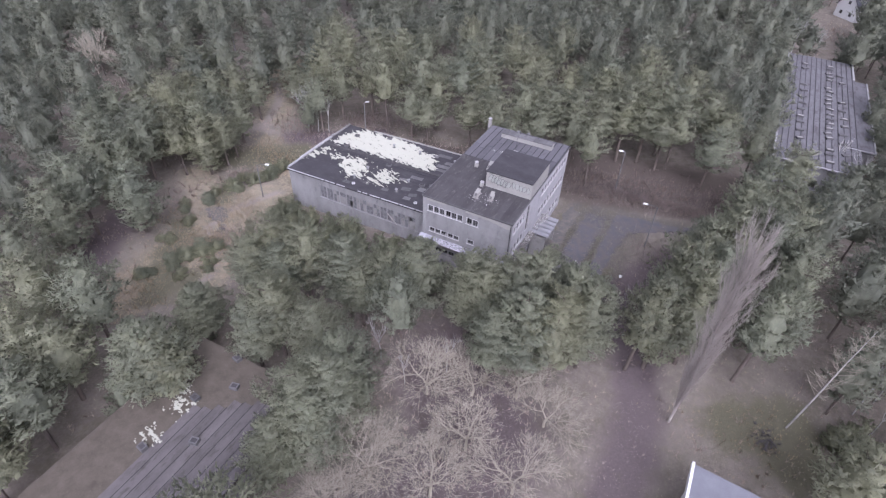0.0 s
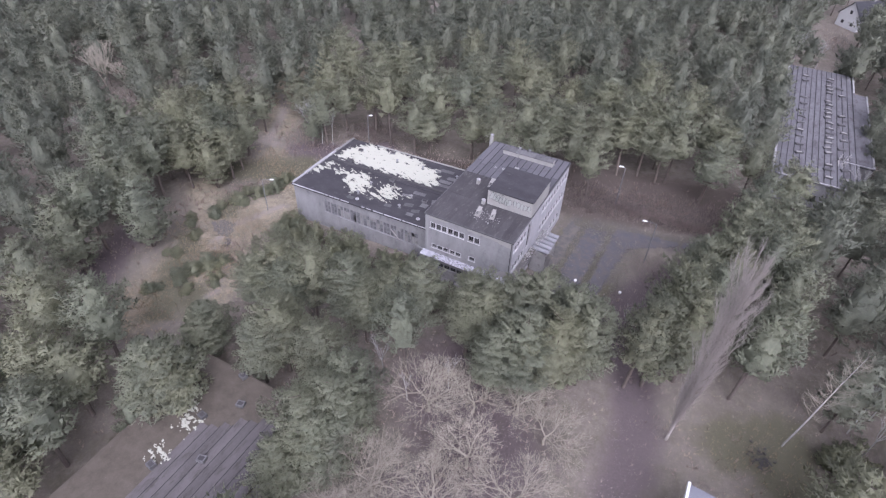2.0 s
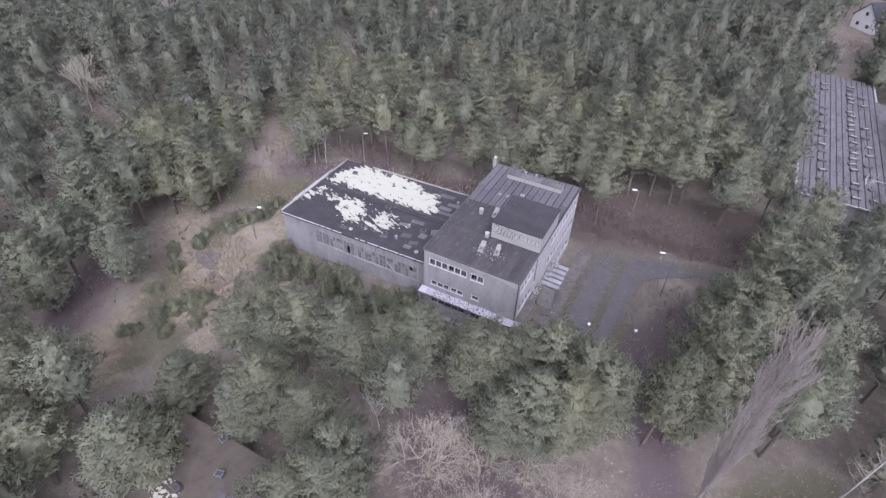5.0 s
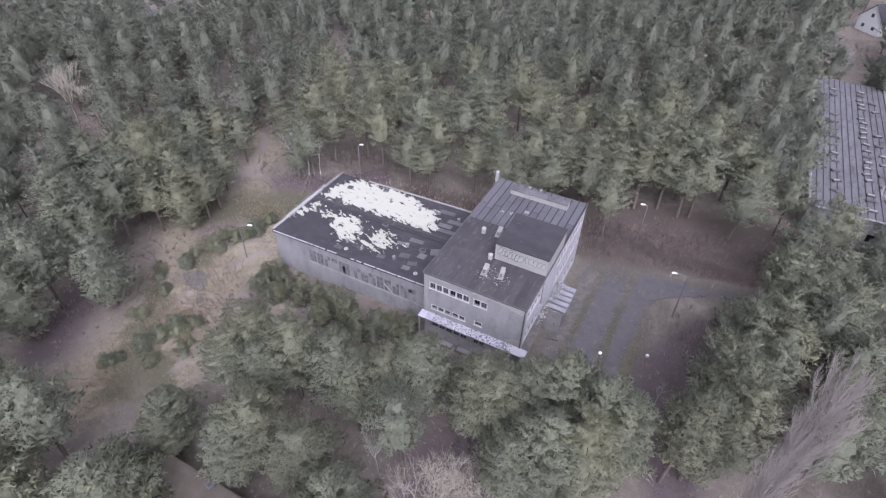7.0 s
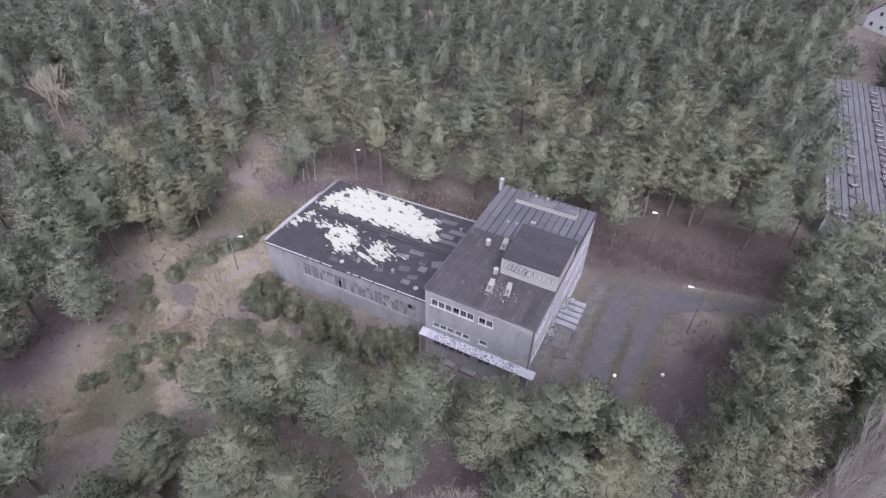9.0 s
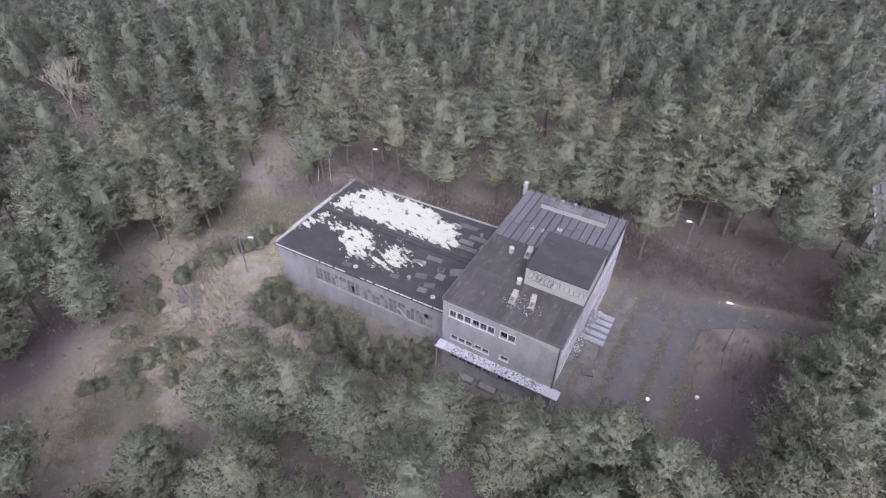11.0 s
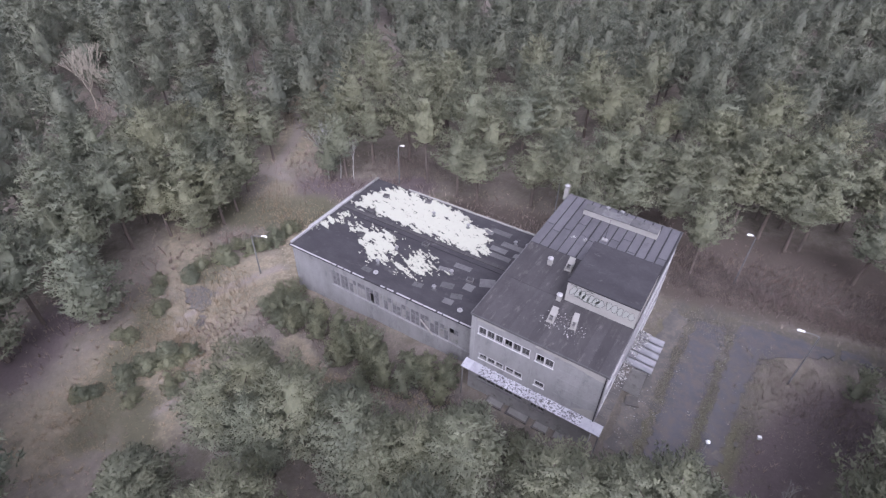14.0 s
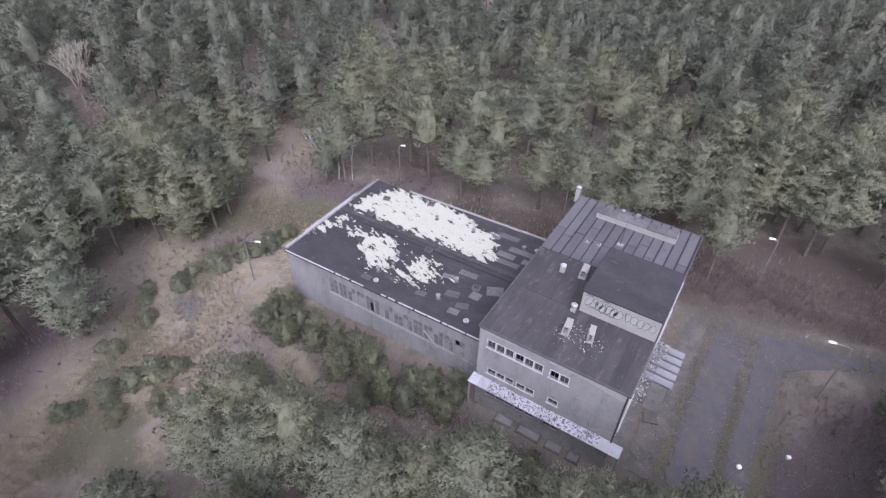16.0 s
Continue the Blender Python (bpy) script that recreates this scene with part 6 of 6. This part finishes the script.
HEDGES += [(x + thick.uniform(-1.6, 1.6), y + thick.uniform(-1.6, 1.6), h * thick.uniform(0.5, 0.9), r * thick.uniform(0.7, 1.0)) for x, y, h, r in HEDGES[:20] for k in range(2)]
for n, (x, y, h, r) in enumerate(BUSHES + HEDGES):
    c = copy_thing(bushes[n % 3], pose(x, y, lie(x) - 0.1, rng.uniform(-5, 5), rng.uniform(-5, 5), rng.uniform(0, 360)))
    c.scale = (r / 1.9, r / 1.9, h / 2.9)
for n, (x, y, h, r) in enumerate(((-37.8, -12.2, 5.0, 2.4), (-9.4, -6.6, 5.6, 2.3), (-6.1, -5.6, 4.6, 2.0), (-35.5, -14.5, 5.5, 2.4), (-34.0, -30.0, 6.0, 2.6), (-26.2, -36.6, 0, 0), (-36.0, -35.5, 6.5, 2.8), (-12.0, -8.6, 5.0, 2.2), (-33.5, -44.0, 6.0, 2.4), (-30.4, -34.8, 5.5, 2.4), (24.6, 24.0, 5.0, 2.0))):
    if h:
        c = copy_thing(young[n % 2], pose(x, y, lie(x) - 0.1, 0, 0, rng.uniform(0, 360)))
        c.scale = (r / 1.9, r / 1.9, h / 5.0)
for b in bushes + young:
    for o in (*b.children_recursive, b):
        bpy.data.objects.remove(o)


# ---- bare trees ----
def bare_tree(name, seed, height, label, material, spread=0.75, levels=5, trunk=0.2, fork=(3, 4), first=0.3, shrink=0.68, upright=0.25, category="tree", floor=0.016, thin=0.6, group="bare trees"):
    """A leafless tree: a trunk, limbs that fork again and again, and fine twigs."""
    r = random.Random(seed)
    tree = tagged(new(name), label, category, group)
    wood, twigs = Mesh(), Mesh()

    def grow(p, way, length, radius, level):
        mid = p + way * length * 0.5 + Vector((r.uniform(-1, 1), r.uniform(-1, 1), r.uniform(-0.5, 0.5))) * length * 0.06
        end = p + way * length
        target = wood if level <= 1 else twigs
        path, radii = ([p, mid, end], [radius, radius * 0.82, max(radius * 0.62, floor * 0.7)]) if level < 4 else ([p, end], [radius, max(radius * 0.6, floor * 0.6)])
        target.tube(path, radii, 6 if level == 0 else 4 if level <= 2 else 3)
        if level == levels:
            return
        kids = r.randint(*fork)
        turn = r.uniform(0, 6.28)
        side = way.orthogonal().normalized()
        for k in range(kids):
            a = turn + 6.28 * k / kids + r.uniform(-0.5, 0.5)
            out = Matrix.Rotation(a, 3, way) @ side
            tilt = spread * r.uniform(0.6, 1.25) * (0.5 if k == 0 else 1)
            new_way = (way * math.cos(tilt) + out * math.sin(tilt) + Vector((0, 0, upright))).normalized()
            start = p.lerp(end, 1.0 if k == 0 or level == 0 else r.uniform(0.45, 1.0))
            grow(start, new_way, length * shrink * r.uniform(0.8, 1.15), max(radius * thin, floor), level + 1)

    grow(Vector((0, 0, -0.3)), Vector((r.uniform(-0.05, 0.05), r.uniform(-0.05, 0.05), 1)).normalized(), height * first, trunk, 0)
    part("trunk", wood, M[material], tree)
    part("branchwork", twigs, M[material], tree)
    return tree


broad = [bare_tree("bare_tree", 80 + k, 16, "broad leafless deciduous tree with pale grey-brown twigs", "twig", levels=6, first=0.17, trunk=0.19, shrink=0.79, fork=(3, 4), spread=0.74, upright=0.1, floor=0.0125, thin=0.58) for k in range(3)]
for n, (x, y, s) in enumerate(((-0.6, -24.0, 0.95), (9.9, -18.6, 1.0), (14.6, -21.0, 0.85), (-0.8, -37.3, 1.0), (6.4, -35.7, 1.05), (14.4, -30.9, 1.0), (-0.6, -44.0, 0.95), (7.4, -28.6, 1.0), (4.6, -21.0, 0.8))):
    m = pose(x, y, lie(x), 0, 0, rng.uniform(0, 360)) @ Matrix.Diagonal((s * 1.25, s * 1.25, s, 1))
    if n < 3:
        broad[n].matrix_basis = m
    else:
        c = copy_thing(broad[n % 3], m)
        c.matrix_basis = m
slim = [bare_tree("bare_birch", 90 + k, 12, "slender leafless birch with a pale trunk", "birch_bark", levels=4, first=0.45, trunk=0.1, spread=0.5, shrink=0.55, fork=(3, 4), upright=0.35, floor=0.014) for k in range(2)]
for n, (x, y, s) in enumerate(((-61.0, 27.2, 1.0), (-59.4, 28.6, 1.05), (-62.8, 29.6, 1.0), (-57.0, 29.6, 0.8), (49.5, 0.7, 1.0), (50.5, -3.0, 0.9), (52, 4, 1.0), (46.5, 66.0, 0.8), (50, 60, 0.9), (18.6, 3.0, 0.55), (-9.0, -22.0, 0.7), (-14.0, -24.5, 0.6), (0.0, -19.5, 0.6), (-4.0, -24.0, 0.6), (36.0, 140.0, 1.0), (42, 134, 1.0))):
    m = pose(x, y, lie(x), 0, 0, rng.uniform(0, 360)) @ Matrix.Diagonal((s, s, s, 1))
    if n < 2:
        slim[n].matrix_basis = m
    else:
        c = copy_thing(slim[n % 2], m)
        c.matrix_basis = m


def straight_birch(x, y, height, tilt):
    """A birch on one straight thin trunk, with rising twigs in its upper half."""
    r = random.Random(41)
    tree = tagged(new("bare_birch"), "tall leaning birch with a thin white trunk and few twigs", "tree", "bare trees")
    tree.matrix_basis = pose(x, y, lie(x), 0, tilt, 0)
    stem, twigs = Mesh(), Mesh()
    stem.tube([(0, 0, -0.3), (0.05, 0.03, height * 0.35), (-0.04, 0.05, height * 0.7), (0, 0, height)], [0.13, 0.1, 0.06, 0.015], 7)
    for k in range(46):
        u = 0.36 + 0.62 * k / 46
        a = r.uniform(0, 6.28)
        ln = height * 0.2 * (1.15 - u) * r.uniform(0.6, 1.3) + 0.5
        d = Vector((math.cos(a), math.sin(a), r.uniform(0.5, 1.1))).normalized()
        p = Vector((0, 0, height * u))
        e = p + d * ln
        twigs.tube([p, p.lerp(e, 0.5) - Vector((0, 0, 0.08)), e], [0.028, 0.02, 0.01], 4)
        for _ in range(7):
            q = p.lerp(e, r.uniform(0.3, 1.0))
            o = Vector((r.uniform(-1, 1), r.uniform(-1, 1), r.uniform(0.0, 1.1))).normalized() * r.uniform(0.4, 1.0)
            twigs.tube([q, q + o], [0.012, 0.008], 3)
    part("trunk", stem, M["birch_bark"], tree)
    part("branchwork", twigs, M["twig"], tree)


straight_birch(42.0, -5.5, 19.0, 4)
yellow = bare_tree("bare_tree", 97, 15, "leafless tree with tan twigs at the far forest road", "twig", levels=5, first=0.3, trunk=0.2, shrink=0.76, fork=(3, 4), spread=0.5, upright=0.3, floor=0.035)
yellow.matrix_basis = pose(-125.4, 21.2, lie(-125))
c = copy_thing(yellow, pose(-121.5, 24.5, lie(-121), 0, 0, 120))
c.scale = (0.8, 0.8, 0.75)


def poplar(x, y, height):
    """A tall narrow poplar: every limb sweeps up beside the trunk and carries upright twigs."""
    r = random.Random(5)
    tree = tagged(new("lombardy_poplar"), "tall narrow leafless poplar with mauve-brown upright twigs", "tree")
    tree.matrix_basis = pose(x, y, lie(x))
    wood, twigs = Mesh(), Mesh()
    wood.tube([(0, 0, -0.3), (0.1, 0, height * 0.3), (0, 0.1, height * 0.65), (0, 0, height * 0.98)], [0.2, 0.16, 0.1, 0.03], 8)
    for k in range(190):
        u = 0.05 + 0.85 * (k / 190)
        z, a = height * u, r.uniform(0, 6.28)
        reach = (0.4 + 4.6 * u ** 1.1 * (1 - u) ** 0.4) * r.uniform(0.35, 1.1)
        ln = height * 0.2 * r.uniform(0.7, 1.15) * (1 - 0.45 * u)
        d = Vector((math.cos(a), math.sin(a), 0))
        p0 = Vector((0, 0, z))
        path = [p0, p0 + d * reach * 0.6 + Vector((0, 0, ln * 0.3)), p0 + d * reach + Vector((0, 0, ln))]
        twigs.tube(path, [0.036, 0.026, 0.014], 3)
        for _ in range(26):
            f = r.uniform(0.15, 1.0)
            q = path[1].lerp(path[2], f) if r.random() < 0.7 else path[0].lerp(path[1], f)
            e = q + Vector((r.uniform(-0.45, 0.45), r.uniform(-0.45, 0.45), r.uniform(0.9, 2.2))) + d * r.uniform(-0.1, 0.4)
            twigs.tube([q, q.lerp(e, 0.5) + d * 0.08, e], [0.013, 0.011, 0.008], 3)
    part("trunk", wood, M["poplar_twig"], tree)
    part("branchwork", twigs, M["poplar_twig"], tree)


poplar(28.4, -12.2, 31.0)


# ---- ground cover ----
def scatter(count, spots, width, blades, size, thin, material, name, label, category, seed, up=1.4):
    """Tufts of upright blades strewn over areas (x, y, radius x, radius y, weight)."""
    r = np.random.RandomState(seed)
    w = np.array([s[4] for s in spots], float)
    pick = r.choice(len(spots), count, p=w / w.sum())
    xy = np.array([[spots[k][0], spots[k][1]] for k in pick]) + r.normal(0, 0.55, (count, 2)) * np.array([[spots[k][2], spots[k][3]] for k in pick])
    z = np.array([lie(x) for x in xy[:, 0]])
    inside_house = ((xy[:, 0] > -46) & (xy[:, 0] < -15) & (xy[:, 1] > 2.3) & (xy[:, 1] < 23)) | ((xy[:, 0] > -15.6) & (xy[:, 0] < 3.4) & (xy[:, 1] > -1.5) & (xy[:, 1] < 27)) | ((xy[:, 0] > -31) & (xy[:, 0] < -11) & (xy[:, 1] < -32.5)) | ((xy[:, 0] > 30) & (xy[:, 0] < 45) & (xy[:, 1] < -20))
    c = np.column_stack([xy, z])[~inside_house]
    d = np.tile([0.0, 0.0, up], (len(c), 1))
    v, n = sprays(r, c + r.normal(0, width, c.shape) * (1, 1, 0), d, size * r.uniform(0.5, 1.3, len(c)), blades, thin, d)
    return tagged(new(name, big_mesh(name, v, triangles(v), M[material], n)), label, category, kind="stuff")


WOODS = [(-45, 34, 22, 8, 3), (-20, 36, 16, 6, 2.5), (10, 40, 16, 6, 2.5), (-68, -20, 18, 16, 3), (-75, 10, 16, 14, 2), (-5, -16, 22, 8, 3), (-15, -26, 16, 6, 2), (8, -30, 10, 10, 1.5), (24, 4, 10, 14, 3), (44, 20, 14, 20, 2), (-100, 30, 26, 24, 3), (-60, 60, 30, 22, 2), (38, 46, 12, 8, 2), (-125, 20, 16, 14, 2), (36, -14, 10, 8, 1), (-40, -40, 14, 14, 1.5), (46, 130, 10, 16, 1.5), (50, 172, 9, 14, 2.5), (-121, 18, 6, 6, 1.8), (-62, 27, 6, 5, 2.0), (-71, 30, 5, 5, 1.0)]
scatter(5200, WOODS, 0.35, 13, 0.75, 0.024, "brush", "undergrowth", "brown leafless undergrowth on the forest floor", "brush", 1)
scatter(7000, [(5, 33.4, 5, 2.0, 1.5), (12, 36.2, 5, 2.2, 2), (20, 36.4, 6, 2.2, 2), (27, 37, 6, 2.4, 2), (35, 40, 8, 2.6, 2), (-4, 33, 6, 3, 1), (6, 38, 8, 3.5, 2), (18, 41, 9, 4, 2), (32, 44, 8, 4, 1.5), (-22, 30, 9, 3, 1.5), (18.5, 20, 4.5, 4.5, 0.8), (23.5, 21, 4.0, 4.5, 0.7), (-48, 40, 8, 4, 2), (-53, 36, 5, 5, 1.4), (-50, 27, 5, 3, 1.2)], 0.35, 20, 1.0, 0.008, "thicket", "brushwood", "dense mauve-brown leafless brushwood along the yard", "brush", 2)
scatter(8000, [(-50, -14, 5, 3.5, 3), (-53, -4, 6, 6, 2.5), (-52, -18, 6, 9, 3), (-50, -29, 6, 6, 1.5), (-58, 14, 7, 6, 2), (-43, -18, 5, 5, 1.2), (-30, -9, 8, 2.5, 1.2), (-66, 18, 6, 5, 1.0), (-84, 46, 8, 10, 1.0), (-62, -12, 5, 6, 1), (-20, -5, 8, 2, 0.8), (38, -8, 8, 6, 0.8)], 0.4, 9, 0.42, 0.045, "hay", "dry_grass", "pale dry grass tufts on the clearing", "grass", 3, 0.9)
scatter(16000, [(-53, -10, 10, 18, 2), (-40, -10, 14, 8, 2), (-14, -8, 20, 8, 2.5), (8, -26, 16, 16, 3), (24, -10, 6, 20, 2.5), (20, 12, 8, 10, 2), (12, 22, 8, 8, 1.2), (4, 8, 3, 10, 1.2), (38, -6, 10, 10, 1.5), (-60, 8, 12, 16, 1.5), (-20, -7, 5, 2, 1.0), (-72, -20, 14, 14, 1)], 0.4, 2, 0.1, 0.4, "leaf", "fallen_leaves", "scattered tan fallen leaves on the ground", "leaves", 4, 0.15)
scatter(900, [(-36, -3, 5, 2, 2), (-25, -7, 6, 2.5, 2), (-17, -3, 4, 2, 1.5), (-12, -5, 4, 2, 1.5), (-45, -6, 4, 3, 1.2), (-62, 4, 4, 6, 1.5), (-66, -6, 4, 5, 1.2), (-48, -10, 3, 3, 1), (-4, -4, 5, 1.2, 1)], 0.35, 18, 0.8, 0.022, "brush", "brown_shrubs", "low brown leafless shrubs in front of the wing", "brush", 6)
scatter(4400, [(9.9, 15, 0.7, 9, 2), (5.0, 14, 0.8, 9, 2), (14.5, 12, 1.6, 8, 1.6), (3.6, 3, 1.6, 4, 1.2), (9.9, 8, 1.0, 4, 1), (8, 26, 4, 2, 0.8), (15, 24, 3, 2, 0.5)], 0.3, 8, 0.2, 0.14, "weed", "yard_weeds", "low brown weeds growing in the cracks of the yard", "weeds", 9)
debris_heap = Mesh()
for n in range(60):
    s = rng.uniform(0.06, 0.2)
    debris_heap.box(-s, s, -s * 0.6, s * 0.6, -s * 0.2, s * 0.4, pose(39.7 + rng.gauss(0, 0.8), -9.1 + rng.gauss(0, 0.9), 0.12, rng.uniform(-25, 25), rng.uniform(-25, 25), rng.uniform(0, 360)))
tagged(part("debris_heap", debris_heap, M["felt"]), "small heap of dark broken slabs on the mossy grass", "debris", kind="stuff")
scatter(900, [(-17.1, -5.7, 1.5, 1.2, 1)], 0.1, 2, 0.12, 0.4, "leaf", "leaf_heap", "pale patch of fallen leaves before the block", "leaves", 12, 0.15)
stones = Mesh()
for n in range(300):
    x, y = (rng.uniform(1.6, 5.5), rng.uniform(-2, 12)) if n % 3 == 0 else (rng.uniform(2, 15), rng.uniform(-2, 28)) if n % 3 == 1 else (rng.gauss(9.9, 0.5), rng.uniform(2, 27))
    s = rng.uniform(0.02, 0.07)
    stones.box(-s, s, -s * 0.7, s * 0.7, -s * 0.2, s * 0.5, pose(x, y, 0.06, rng.uniform(-20, 20), rng.uniform(-20, 20), rng.uniform(0, 360)))
tagged(part("yard_rubble", stones, M["rubble"]), "pale rubble and litter strewn over the broken yard", "rubble", kind="stuff")
for x, y, a in ((2.4, 8.6, 20),):
    slab_thing = thing("concrete_chunk", "tilted broken concrete slab beside the entrance", "concrete", pose(x, y, 0.1, 14, -10, a), group="concrete chunks")
    part("chunk", Mesh().slab([(px, py, 0.3) for px, py in ragged([(-0.8, -0.5), (0.8, -0.6), (0.7, 0.5), (-0.7, 0.6)], int(a) + 90, 0.4, 0.12)], 0.3), M["concrete"], slab_thing)
